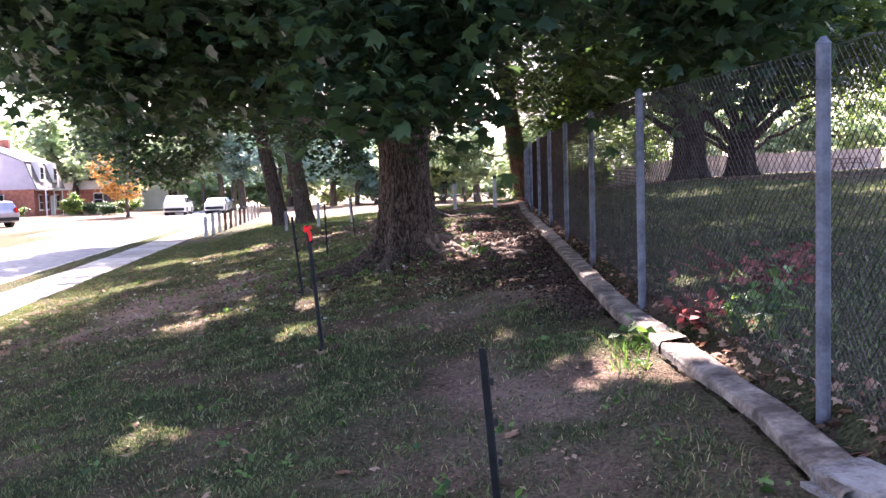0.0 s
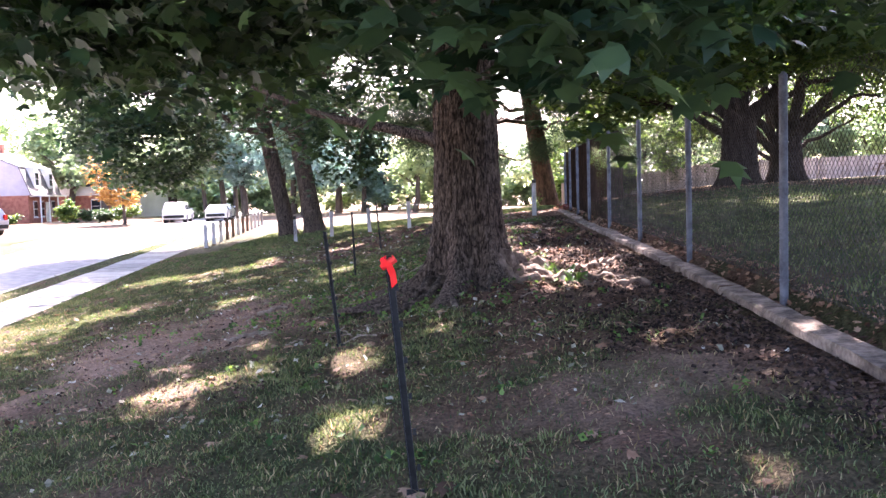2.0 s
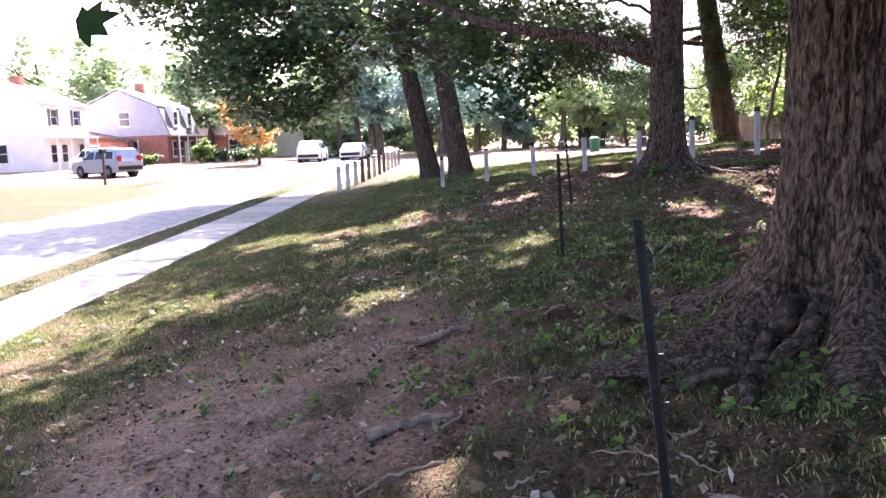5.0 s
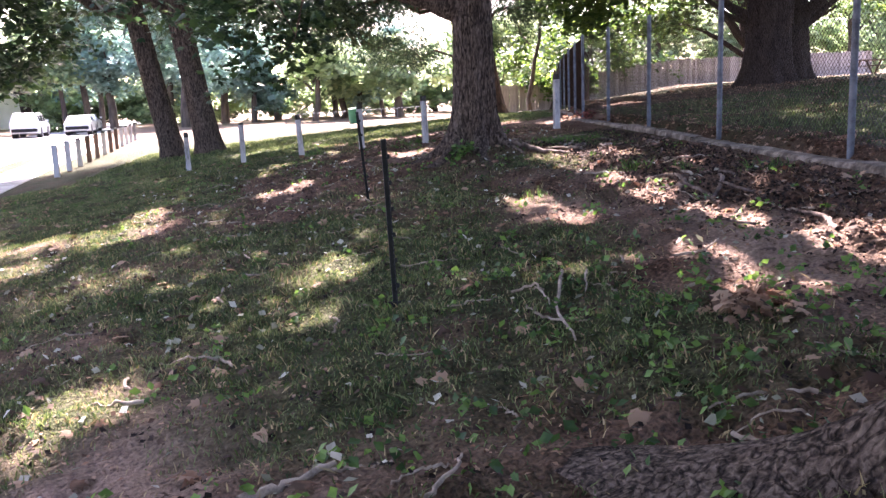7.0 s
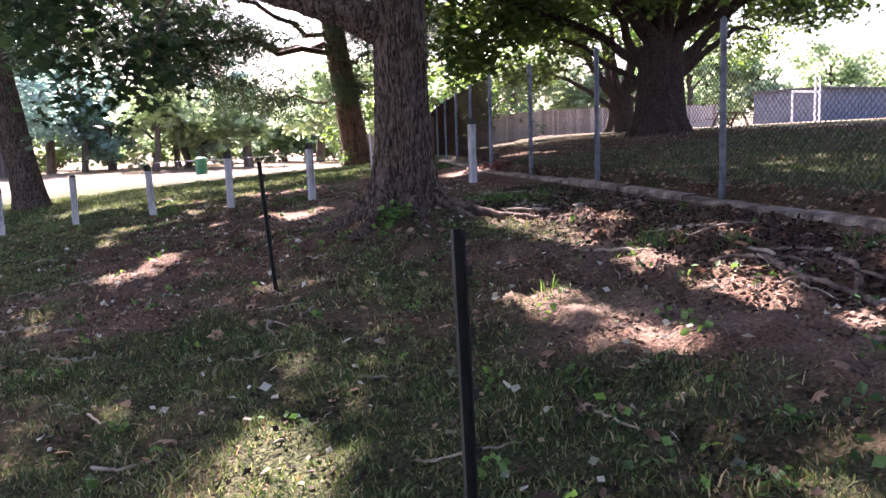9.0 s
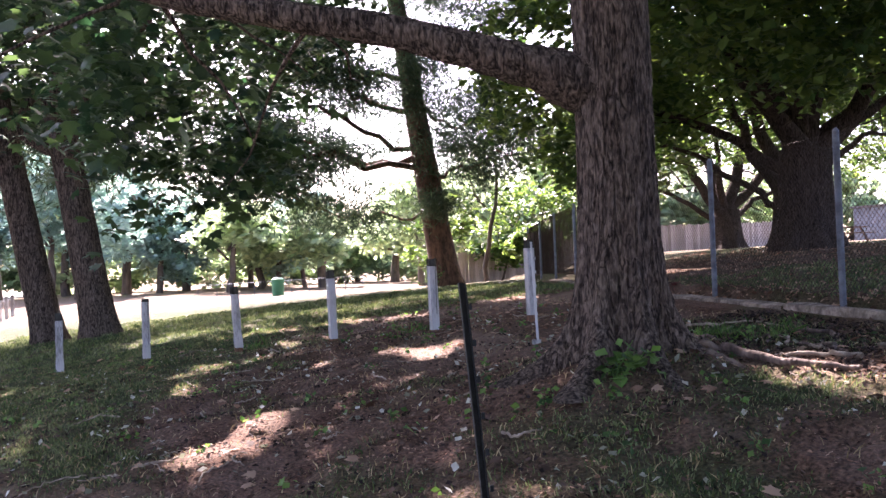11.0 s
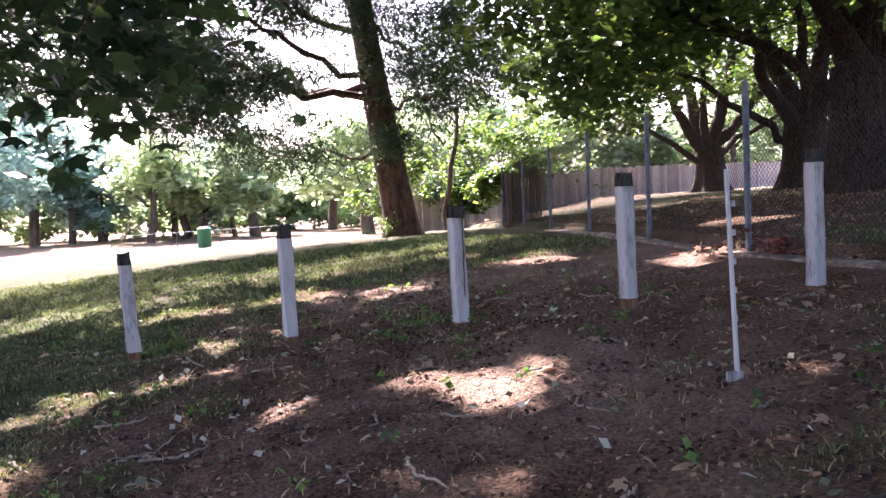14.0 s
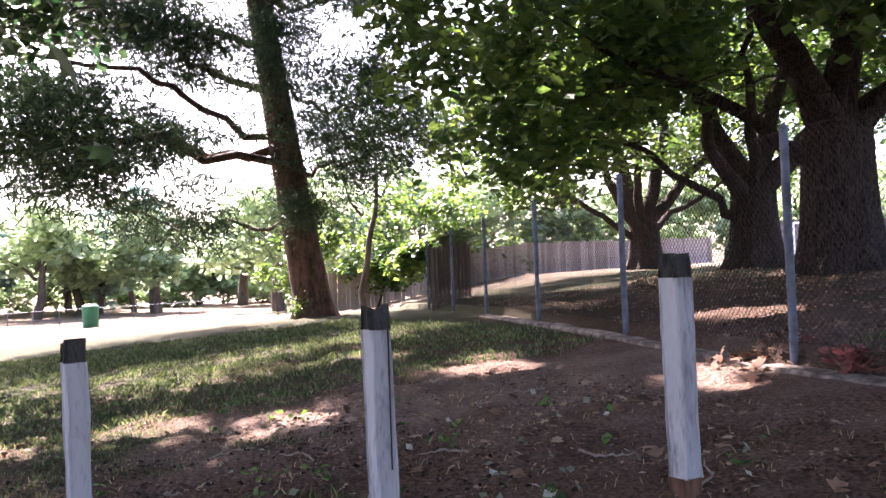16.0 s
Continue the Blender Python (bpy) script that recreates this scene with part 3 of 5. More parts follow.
def limb(name, a, b, r0, r1, parent, material, sag=0.3, wob=0.12, seed=0, n=10, steps=10):
    p = bend(a, b, sag, wob, steps, seed)
    v, f = tube_arrays(p, np.linspace(r0, r1, steps), n, 0.07, seed)
    arrays(name, v, f, material, parent, smooth=True)
    return p


def twigs(name, ends, parent, material, seed, count=3, length=1.4, r=0.025):
    """Fine branching wood along the limbs, joined."""
    rng = np.random.default_rng(seed)
    vs, fs, o = [], [], 0
    for p in ends:
        for _ in range(count):
            i = rng.integers(len(p) // 3, len(p))
            q = p[i] + rng.normal(0, 1, 3) * np.array([1, 1, 0.5]) * length
            v, f = tube_arrays(bend(p[i], q, 0.1, 0.06, 6, int(rng.integers(1e6))), np.linspace(r, r * 0.3, 6), 5)
            vs.append(v)
            fs.append(f + o)
            o += len(v)
    tagged(arrays(name, np.concatenate(vs), np.concatenate(fs), material, parent), kind="stuff")


def big_tree(name, label, base, height, r0, r1, flare, limbs, lobes, per, leaf, shape, leafmat, bark, seed, lean=(0, 0), detail=(72, 90), ridge=0.05, group="", clump=0.45, cut=True, hollow=0.5, twig=4, high=(), skirt=0.0):
    x, y = base
    z = gz(x, y) - 0.25
    top = thing(name, label, "tree", group=group)
    v, f = bole((x, y, z), (x + lean[0], y + lean[1], z + height), r0, r1, flare, seed, *detail, ridge, skirt=skirt)
    arrays("trunk", v, f, bark, top, smooth=True)
    ends = []
    for i, (h, dx, dy, dz, rad) in enumerate(limbs):
        k = h / height
        a = (x + lean[0] * k, y + lean[1] * k, z + h)
        ends.append(limb("limb", a, (a[0] + dx, a[1] + dy, a[2] + dz), rad, rad * 0.3, top, bark, 0.25, 0.12, seed * 31 + i))
    if ends:
        twigs("branchwork", ends, top, bark, seed + 5, twig)
    leaves("crown", cloud(lobes, per, seed + 9, clump, hollow), leaf, shape, leafmat, top, seed + 3, cut=cut)
    # Leaf lobes above the view, added so that the ground below is shaded.
    if high:
        leaves("unseen_shade_crown", cloud(high, 4200, seed + 19, 0.5, 0.1), 0.3, OVAL, leafmat, top, seed + 4, cut=cut)
    return top
big_tree("maple_tree", "large maple with shaggy bark and low dark leaves", TREE_A, 7.5, 0.405, 0.34, 0.95,
         [(3.6, -4.5, 2.0, 1.2, 0.13), (3.3, 0.6, -5.6, -0.2, 0.11), (4.0, 3.6, -2.5, 1.0, 0.12), (4.6, 1.5, 4.0, 2.0, 0.14), (5.5, -2.5, -4.0, 2.0, 0.14), (7.2, 1.2, 0.4, 5.0, 0.24), (7.2, -1.8, -0.5, 5.0, 0.22)],
         [(-0.2, 7.7, 2.85, 0.95, 0.75, 0.95, 0.6), (2.3, 7.7, 2.8, 1.0, 0.9, 0.95, 0.6), (-0.8, 9.0, 4.0, 2.6, 1.8, 1.0, 1.0), (-2.9, 10.8, 3.4, 2.0, 1.6, 1.2, 2.0), (-2.6, 9.6, 3.5, 2.2, 1.6, 1.1, 1.2), (-4.6, 12.5, 4.9, 3.6, 4.0, 2.0, 1.9), (3.4, 11.2, 4.7, 3.0, 3.4, 2.0, 1.0), (-0.5, 13.0, 9.0, 7.0, 7.0, 4.2, 2.6), (-0.5, 18.2, 7.0, 4.5, 3.2, 2.2, 0.7), (-1.5, 7.5, 5.6, 5.0, 3.0, 1.8, 1.3)],
         6200, 0.155, MAPLE, LEAF, BARK, 11, detail=(144, 160), ridge=0.10, hollow=0.3, skirt=1.4, high=[(-0.5, 13.5, 10.5, 7.5, 7.5, 3.0, 2.2), (-5.5, 13.0, 8.0, 3.5, 5.0, 2.0, 0.8), (4.5, 13.0, 8.0, 3.5, 5.0, 2.0, 0.8)])
big_tree("maple_tree", "tall maple with deeply ridged bark and one long limb", TREE_B, 8.0, 0.288, 0.262, 0.85,
         [(5.0, -2.6, 1.0, 2.6, 0.12), (4.6, 3.2, -1.0, 2.0, 0.14), (5.2, -2.2, -3.6, 2.2, 0.13), (6.0, 1.0, 4.0, 2.0, 0.13), (7.7, 0.8, 0.2, 5.0, 0.22), (7.7, -1.5, 0.5, 5.0, 0.2)],
         [(-3.75, 28.7, 2.85, 0.9, 1.0, 1.1, 0.2), (-4.9, 27.5, 3.3, 1.5, 1.7, 1.2, 0.3), (-6.2, 27.8, 4.2, 1.9, 2.2, 1.3, 0.4), (-0.5, 23.5, 10.5, 6.5, 6.5, 4.0, 2.3), (3.5, 23.0, 7.2, 3.0, 3.5, 2.0, 0.8), (-4.5, 21.5, 7.0, 3.4, 4.0, 2.0, 1.0), (-0.5, 29.0, 7.5, 4.0, 3.0, 2.2, 0.8)],
         5600, 0.165, MAPLE, LEAF, BARK, 23, detail=(120, 150), ridge=0.11, hollow=0.4, skirt=1.1, high=[(-0.5, 24.0, 11.0, 7.5, 7.5, 3.0, 2.4), (-0.5, 31.0, 10.5, 5.0, 3.5, 2.2, 1.0), (-6.0, 26.0, 10.0, 3.5, 5.0, 2.4, 0.9), (5.0, 25.0, 9.5, 3.0, 5.0, 2.4, 0.8)])
def swept_limb():
    """The long low limb of the second maple: a broad collar that dips before it climbs."""
    owner = [o for o in scene.objects if o.name.startswith("maple_tree") and not o.parent][1]
    x, y = TREE_B
    knots = np.array([(x + 0.05, y, 2.40), (x - 0.25, y, 2.46), (x - 0.55, y, 2.56), (x - 0.95, y + 0.1, 2.68), (x - 1.5, y + 0.25, 2.86), (x - 2.3, y + 0.5, 3.03), (x - 3.2, y + 0.9, 3.25), (x - 4.3, y + 1.5, 3.8), (x - 5.2, y + 2.2, 4.2)])
    radii = np.array([0.25, 0.215, 0.155, 0.130, 0.118, 0.105, 0.09, 0.07, 0.045])
    t, u = np.linspace(0, 1, len(knots)), np.linspace(0, 1, 40)
    p = np.stack([np.interp(u, t, knots[:, i]) for i in range(3)], -1)
    for _ in range(3):
        p[1:-1] = (p[:-2] + p[1:-1] + p[2:]) / 3
    v, f = tube_arrays(p, np.interp(u, t, radii), 20, 0.09, 5)
    arrays("limb", v, f, BARK, owner, smooth=True)
    twigs("branchwork", [p[14:]], owner, BARK, 77, 14, 1.1, 0.022)


swept_limb()
big_tree("maple_tree", "leaning dark maple beyond the white posts", (-6.25, 39.4), 6.0, 0.38, 0.31, 0.6,
         [(4.5, -3.5, -2.0, 2.0, 0.14), (5.0, 2.5, -2.5, 2.5, 0.13), (5.8, -1.0, 1.0, 5.0, 0.2)],
         [(-5.5, 37.5, 6.8, 4.2, 4.0, 2.4, 0.65), (-7.0, 39.5, 11.0, 6.0, 5.5, 4.0, 1.4), (-2.5, 40.0, 8.0, 3.0, 3.5, 2.6, 0.8)],
         7600, 0.22, OVAL, LEAF, BARK, 31, lean=(-0.95, 0.1), detail=(48, 50), ridge=0.07, high=[(-2.5, 38.5, 12.5, 4.5, 4.5, 3.0, 1.3), (-7.0, 38.0, 13.0, 5.0, 5.0, 3.0, 1.2), (0.3, 38.6, 11.8, 3.4, 4.2, 2.2, 2.2)])
big_tree("maple_tree", "leaning dark maple beyond the white posts", (-7.45, 39.9), 6.5, 0.36, 0.30, 0.6,
         [(4.5, -4.0, -3.5, 1.5, 0.16), (5.2, 2.0, 2.0, 3.0, 0.13), (6.2, -1.5, 0.5, 5.0, 0.2)],
         [(-13.0, 39.0, 4.7, 3.6, 3.6, 2.9, 1.8), (-10.5, 43.0, 8.0, 5.0, 5.0, 3.0, 1.6), (-10.0, 45.0, 12.5, 6.0, 6.0, 4.0, 1.6), (-15.5, 37.5, 7.5, 2.6, 3.0, 2.2, 0.7)],
         7600, 0.24, OVAL, LEAF, BARK, 37, lean=(-1.2, 0.2), detail=(48, 50), ridge=0.07)
for where, r0, high, seed, lobes in (
        ((10.55, 36.3), 0.72, 2.7, 41, [(8.6, 32.0, 6.6, 4.5, 3.4, 2.2, 2.2), (13.0, 30.0, 7.0, 3.5, 3.5, 2.2, 1.3), (11.0, 36.0, 11.5, 7.0, 7.0, 4.0, 1.8), (5.6, 38.0, 5.6, 3.0, 2.6, 2.4, 1.0), (15.5, 33.5, 7.2, 4.0, 4.0, 2.2, 1.0)]),
        ((15.1, 43.0), 0.66, 2.3, 43, [(16.0, 42.0, 9.0, 6.0, 5.0, 3.2, 1.5), (10.5, 43.5, 6.8, 3.4, 3.4, 2.2, 0.9), (20.5, 42.0, 7.6, 4.0, 4.0, 2.4, 0.9)]),
        ((18.4, 52.1), 0.66, 2.0, 47, [(17.5, 50.0, 8.5, 6.0, 5.0, 3.4, 1.5), (12.5, 50.0, 6.0, 3.6, 3.6, 2.4, 0.9), (24.0, 52.0, 7.0, 5.0, 5.0, 2.6, 0.9)])):
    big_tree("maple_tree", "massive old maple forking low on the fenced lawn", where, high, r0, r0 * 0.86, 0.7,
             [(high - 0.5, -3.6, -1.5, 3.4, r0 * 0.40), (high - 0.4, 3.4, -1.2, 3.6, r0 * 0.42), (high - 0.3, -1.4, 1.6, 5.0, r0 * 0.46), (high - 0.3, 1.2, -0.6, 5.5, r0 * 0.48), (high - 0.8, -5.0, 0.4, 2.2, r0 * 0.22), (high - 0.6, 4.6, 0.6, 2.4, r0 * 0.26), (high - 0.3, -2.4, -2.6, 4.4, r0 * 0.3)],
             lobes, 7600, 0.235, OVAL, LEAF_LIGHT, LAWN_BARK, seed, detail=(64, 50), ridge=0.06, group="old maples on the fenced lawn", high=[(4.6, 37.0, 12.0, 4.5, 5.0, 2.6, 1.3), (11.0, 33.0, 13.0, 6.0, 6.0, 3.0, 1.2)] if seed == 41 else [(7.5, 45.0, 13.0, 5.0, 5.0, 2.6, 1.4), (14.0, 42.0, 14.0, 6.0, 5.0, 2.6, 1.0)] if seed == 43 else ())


def pine(base, seed):
    x, y = base
    z = gz(x, y) - 0.2
    top = thing("pine_tree", "tall leaning pine with bare dark boughs", "tree")
    v, f = bole((x, y, z), (x - 2.5, y + 0.4, z + 17), 0.60, 0.24, 0.45, seed, 48, 70, 0.05)
    arrays("trunk", v, f, PINE_BARK, top, smooth=True)
    rng = np.random.default_rng(seed)
    pts = []
    for h, dx, dy, dz, r in ((4.4, 4.2, -0.5, 1.9, 0.09), (5.6, -6.5, -2.5, 0.6, 0.16), (6.6, -5.0, -1.0, 2.8, 0.13), (8.2, -6.0, -2.5, 0.6, 0.13), (9.8, 4.5, -0.6, 1.2, 0.1), (10.5, -5.0, 1.0, 1.0, 0.1), (3.4, -7.5, -3.0, 0.7, 0.06), (12.5, 3.5, 0.5, 1.5, 0.09), (13.5, -4.0, -1.0, 1.5, 0.09), (15.5, 2.0, 1.0, 2.0, 0.08), (7.4, 2.6, -2.4, 0.2, 0.08)):
        k = h / 17
        a = (x - 2.5 * k, y + 0.4 * k, z + h)
        p = limb("bough", a, (a[0] + dx, a[1] + dy, a[2] + dz), r, r * 0.25, top, PINE_BARK, -0.5, 0.22, int(rng.integers(1e5)), 8, 14)
        for q in p[5:]:
            for _ in range(8):
                c = q + rng.normal(0, 1, 3) * np.array([1.0, 1.0, 0.35])
                pts.append(c + rng.normal(0, 1, (70, 3)) * np.array([0.42, 0.42, 0.16]))
    for c in ((-3.5, 46.5, 5.3), (-7.0, 44.5, 5.0), (-9.5, 45.0, 5.6), (-5.0, 44.0, 6.6), (-1.5, 47.5, 4.6)):
        for _ in range(46):
            q = np.array(c) + rng.normal(0, 1, 3) * np.array([1.5, 1.2, 0.55])
            pts.append(q + rng.normal(0, 1, (80, 3)) * np.array([0.45, 0.45, 0.17]))
    limb("bough", (x - 1.0, y, z + 4.8), (-9.5, 45.0, 5.6), 0.13, 0.03, top, PINE_BARK, 0.2, 0.25, 77, 8, 14)
    limb("bough", (x - 1.3, y, z + 5.6), (-4.0, 44.5, 6.5), 0.11, 0.03, top, PINE_BARK, 0.2, 0.2, 78, 8, 14)
    leaves("crown", np.concatenate(pts), 0.33, SPIKE, NEEDLE, top, seed, flat=0.2)
    leaves("inner_crown", cloud([(6.3, 49.3, z + 3.8, 0.8, 0.8, 0.8, 0.10), (4.4, 49.2, z + 3.3, 1.0, 0.8, 0.6, 0.30), (4.0, 49.6, z + 8.2, 1.5, 1.2, 1.2, 0.3), (3.8, 49.3, 8.0, 1.5, 1.3, 2.4, 0.5), (3.2, 49.4, 12.0, 2.0, 1.6, 2.4, 0.6), (4.9, 49.0, 5.6, 1.1, 1.0, 0.8, 0.2)], 9000, seed + 3, 0.35, 0.1, 40), 0.2, SPIKE, NEEDLE, top, seed + 4, flat=0.2)
    # Unseen lobe high overhead, added for the shade it casts.
    leaves("unseen_shade_crown", cloud([(1.5, 47.0, 15.5, 5.0, 5.0, 2.6, 1.0)], 9000, seed + 1, 0.5, 0.1), 0.3, OVAL, NEEDLE, top, seed + 2)


pine((5.0, 50.6), 53)


def far_tree(name, label, x, y, h, r, material, seed, trunk=0.25, per=1400, leaf=0.42, low=0.25, shape=OVAL, category="tree", group="", bark=None):
    z = gz(x, y)
    top = thing(name, label, category, group=group)
    rng = np.random.default_rng(seed)
    if trunk:
        v, f = tube_arrays(bend((x, y, z - 0.2), (x + rng.normal(0, 0.4), y, z + h * 0.7), 0, 0.12, 8, seed), np.linspace(trunk, trunk * 0.4, 8), 10, 0.06, seed)
        arrays("trunk", v, f, bark or FAR_BARK, top, smooth=True)
        for i in range(3):
            limb("limb", (x, y, z + h * (0.35 + 0.1 * i)), (x + rng.normal(0, r * 0.6), y + rng.normal(0, r * 0.4), z + h * (0.6 + 0.1 * i)), trunk * 0.4, trunk * 0.12, top, bark or FAR_BARK, 0.2, 0.1, seed + i, 6, 6)
    lobes = []
    mid = h * (1 + low) / 2
    for _ in range(7):
        a, k = rng.uniform(0, 6.28), rng.uniform(0.2, 0.65)
        lobes.append((x + r * k * math.cos(a), y + r * k * math.sin(a), z + mid + rng.uniform(-0.32, 0.32) * h * (1 - low), r * rng.uniform(0.4, 0.6), r * rng.uniform(0.4, 0.6), h * (1 - low) * rng.uniform(0.16, 0.26), 1 / 7))
    leaves("crown", cloud(lobes, per, seed, r * 0.1, 0.3, 24), leaf, shape, material, top, seed, cut=False)
    return top


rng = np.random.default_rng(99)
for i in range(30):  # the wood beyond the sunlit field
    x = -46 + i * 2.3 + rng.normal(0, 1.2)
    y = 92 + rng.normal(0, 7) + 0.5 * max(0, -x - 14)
    far_tree("woodland_tree", "hazy green tree in the wood beyond the field", x, y, rng.uniform(10, 15) if x < -8 else rng.uniform(5.0, 7.5), rng.uniform(3, 4.6), HAZY_BLUE_LEAF if -26 < x < -6 else HAZY_LEAF, 200 + i, rng.uniform(0.25, 0.45), 3600, 0.5, rng.uniform(0.16, 0.30), group="wood beyond the field")
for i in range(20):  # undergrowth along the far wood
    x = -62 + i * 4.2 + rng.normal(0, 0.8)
    far_tree("woodland_shrub", "pale hazy undergrowth along the far wood", x, 101 + rng.normal(0, 2) + 0.5 * max(0, -x - 14), rng.uniform(4, 7), rng.uniform(3.5, 5), HAZY_LEAF, 250 + i, 0, 2200, 0.6, 0.0, category="shrub", group="undergrowth along the wood")
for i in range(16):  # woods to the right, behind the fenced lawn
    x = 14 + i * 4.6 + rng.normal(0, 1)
    far_tree("woodland_tree", "pale hazy tree behind the fenced lawn", x, 84 + 0.25 * i + rng.normal(0, 4), rng.uniform(7, 10.5), rng.uniform(3.4, 5), HAZY_LEAF, 300 + i, rng.uniform(0.2, 0.4), 2200, 0.6, 0.0, group="wood behind the lawn")
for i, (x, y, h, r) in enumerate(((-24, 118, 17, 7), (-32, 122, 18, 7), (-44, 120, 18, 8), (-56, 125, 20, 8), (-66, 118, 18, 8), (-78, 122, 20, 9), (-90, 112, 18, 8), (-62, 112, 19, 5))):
    far_tree("backyard_tree", "tall hazy tree behind the row houses", x, y, h, r, HAZY_LEAF, 400 + i, 0.4, 2400, 0.8, 0.05, group="trees behind the houses")
for i, (x, y, h, r) in enumerate(((9.5, 58, 4.6, 2.2), (12.5, 60, 5.2, 2.4), (7.4, 61, 4.2, 2.0), (9.4, 52.5, 2.2, 1.3), (16, 62, 5.5, 2.6))):
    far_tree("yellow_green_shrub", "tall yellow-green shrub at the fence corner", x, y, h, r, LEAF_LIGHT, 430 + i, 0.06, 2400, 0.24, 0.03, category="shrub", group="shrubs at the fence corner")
far_tree("bare_forked_tree", "slender tree with thin forking stems beside the pine", 7.2, 52.5, 9.0, 1.6, LEAF_LIGHT, 461, 0.12, 70, 0.2, 0.4)
far_tree("spruce_tree", "hazy blue-green spruce beyond the field", 2.5, 88.0, 9.0, 3.0, HAZY_BLUE_LEAF, 463, 0.2, 2400, 0.5, 0.0)

# ---- the fence and its kerb ----
POST_Y = [3.95] + [6.96 + 3.05 * k for k in range(7)] + [27.9, 30.2, 33.3, 36.5, 39.7, 42.8, 46.0]


def post_xy(y):
    return float(fence_x(y)), y


def fence_post(top, y, h=1.66):
    x, _ = post_xy(y)
    z = gz(x + 0.02, y)
    bm = rod((x, y, z - 0.1), (x, y, float(fence_z(y)) + h), 0.033, 12)
    p = part("fence_post", bm, GALV, top, smooth=False)
    part("post_cap", rod((x, y, float(fence_z(y)) + h), (x, y, float(fence_z(y)) + h + 0.035), 0.037, 10, 0.012), GALV, p)
    for k in (0.08, 0.45, 0.8, 1.15, 1.5):
        part("tie", rod((x, y, float(fence_z(y)) + k), (x, y, float(fence_z(y)) + k + 0.012), 0.038, 10), GALV, p, "bright wire tie")


def mesh_panel(top, y0, y1, h=1.62, pitch=0.062, w=0.0021, material=None):
    """Woven wire between two posts: two families of slanting wires, and the wires along top and foot."""
    (xa, ya), (xb, yb) = post_xy(y0), post_xy(y1)
    za, zb = float(fence_z(y0)), float(fence_z(y1))
    length = math.hypot(xb - xa, yb - ya)
    segs = []
    k = math.ceil((length + h) / pitch)
    for i in range(k):
        u = i * pitch
        u0, v0 = (u, 0.0) if u <= length else (length, u - length)
        u1, v1 = (u - h, h) if u >= h else (0.0, u)
        if v1 > v0:
            segs.append((u0, v0, u1, v1, 0.0))
            segs.append((length - u0, v0, length - u1, v1, 0.004))
    segs += [(0, h, length, h, 0.002), (0, 0.02, length, 0.02, 0.002)]
    d = np.array([(xb - xa) / length, (yb - ya) / length, 0])
    side = np.array([d[1], -d[0], 0])
    vs, fs = [], []
    for u0, v0, u1, v1, off in segs:
        ends = [np.array([xa, ya, za]) + d * u + np.array([0, 0, v + 0.03 + (zb - za) * u / length]) + side * (off + 0.036) for u, v in ((u0, v0), (u1, v1))]
        n = np.array([0, 0, 1.0]) if abs(v1 - v0) < 0.1 else d
        o = len(vs)
        for e in ends:
            vs += [e + n * w, e - n * w * 0.5 + side * w, e - n * w * 0.5 - side * w]
        fs += [(o, o + 1, o + 4, o + 3), (o + 1, o + 2, o + 5, o + 4), (o + 2, o, o + 3, o + 5)]
    arrays("wire_mesh", vs, fs, material or WIRE, top)


def chain_link_fence():
    top = thing("chain_link_fence", "rusting chain-link fence on round galvanised posts", "fence")
    for y in POST_Y:
        fence_post(top, y)
    for a, b in zip(POST_Y, POST_Y[1:]):
        mesh_panel(top, a, b, w=0.0021 if a < 14 else 0.0026, material=WIRE if a < 18 else RUSTY_WIRE)
    # the first bay runs back towards the walker
    mesh_panel(top, 0.9, 3.95)
    fence_post(top, 0.9)


chain_link_fence()


def kerb_run():
    """The low concrete edging under the fence, cast in uneven lengths."""
    top = thing("concrete_edging", "cracked low concrete edging along the chain-link fence", "edging", kind="structure")
    r = np.random.default_rng(4)
    y = 3.1
    while y < 39:
        n = r.uniform(1.2, 2.6)
        ys = np.linspace(y, y + n - 0.02, 6)
        vs = []
        lift = r.normal(-0.06 if y < 18 else -0.075, 0.012)
        for q in ys:
            x = float(fence_x(q))
            z = float(fence_z(q)) + lift
            for dx, dz in ((-0.27, -0.3), (-0.265, -0.045), (-0.25, -0.022), (-0.09, -0.012), (-0.07, -0.03), (-0.065, -0.3)):
                vs.append((x + dx + r.normal(0, 0.006), q, z + dz + r.normal(0, 0.006)))
        k = 6
        fs = [(i * k + j, (i + 1) * k + j, (i + 1) * k + (j + 1) % k, i * k + (j + 1) % k) for i in range(len(ys) - 1) for j in range(k)]
        ob = arrays("edging_length", vs, fs, OLD_CONCRETE, top)
        y += n
    bm = box(-0.17, 0.2, -0.75, 0.5, -0.25, 0.05, 0.055)
    for v in bm.verts:
        v.co += Vector(noise.noise_vector(v.co * 3)) * 0.045
    b = part("concrete_block", bm, BLOCK, top, "broken pale concrete block")
    b.matrix_world = pose(1.66, 2.95, gz(1.5, 2.9) + 0.03, -1, 2, 12)


kerb_run()


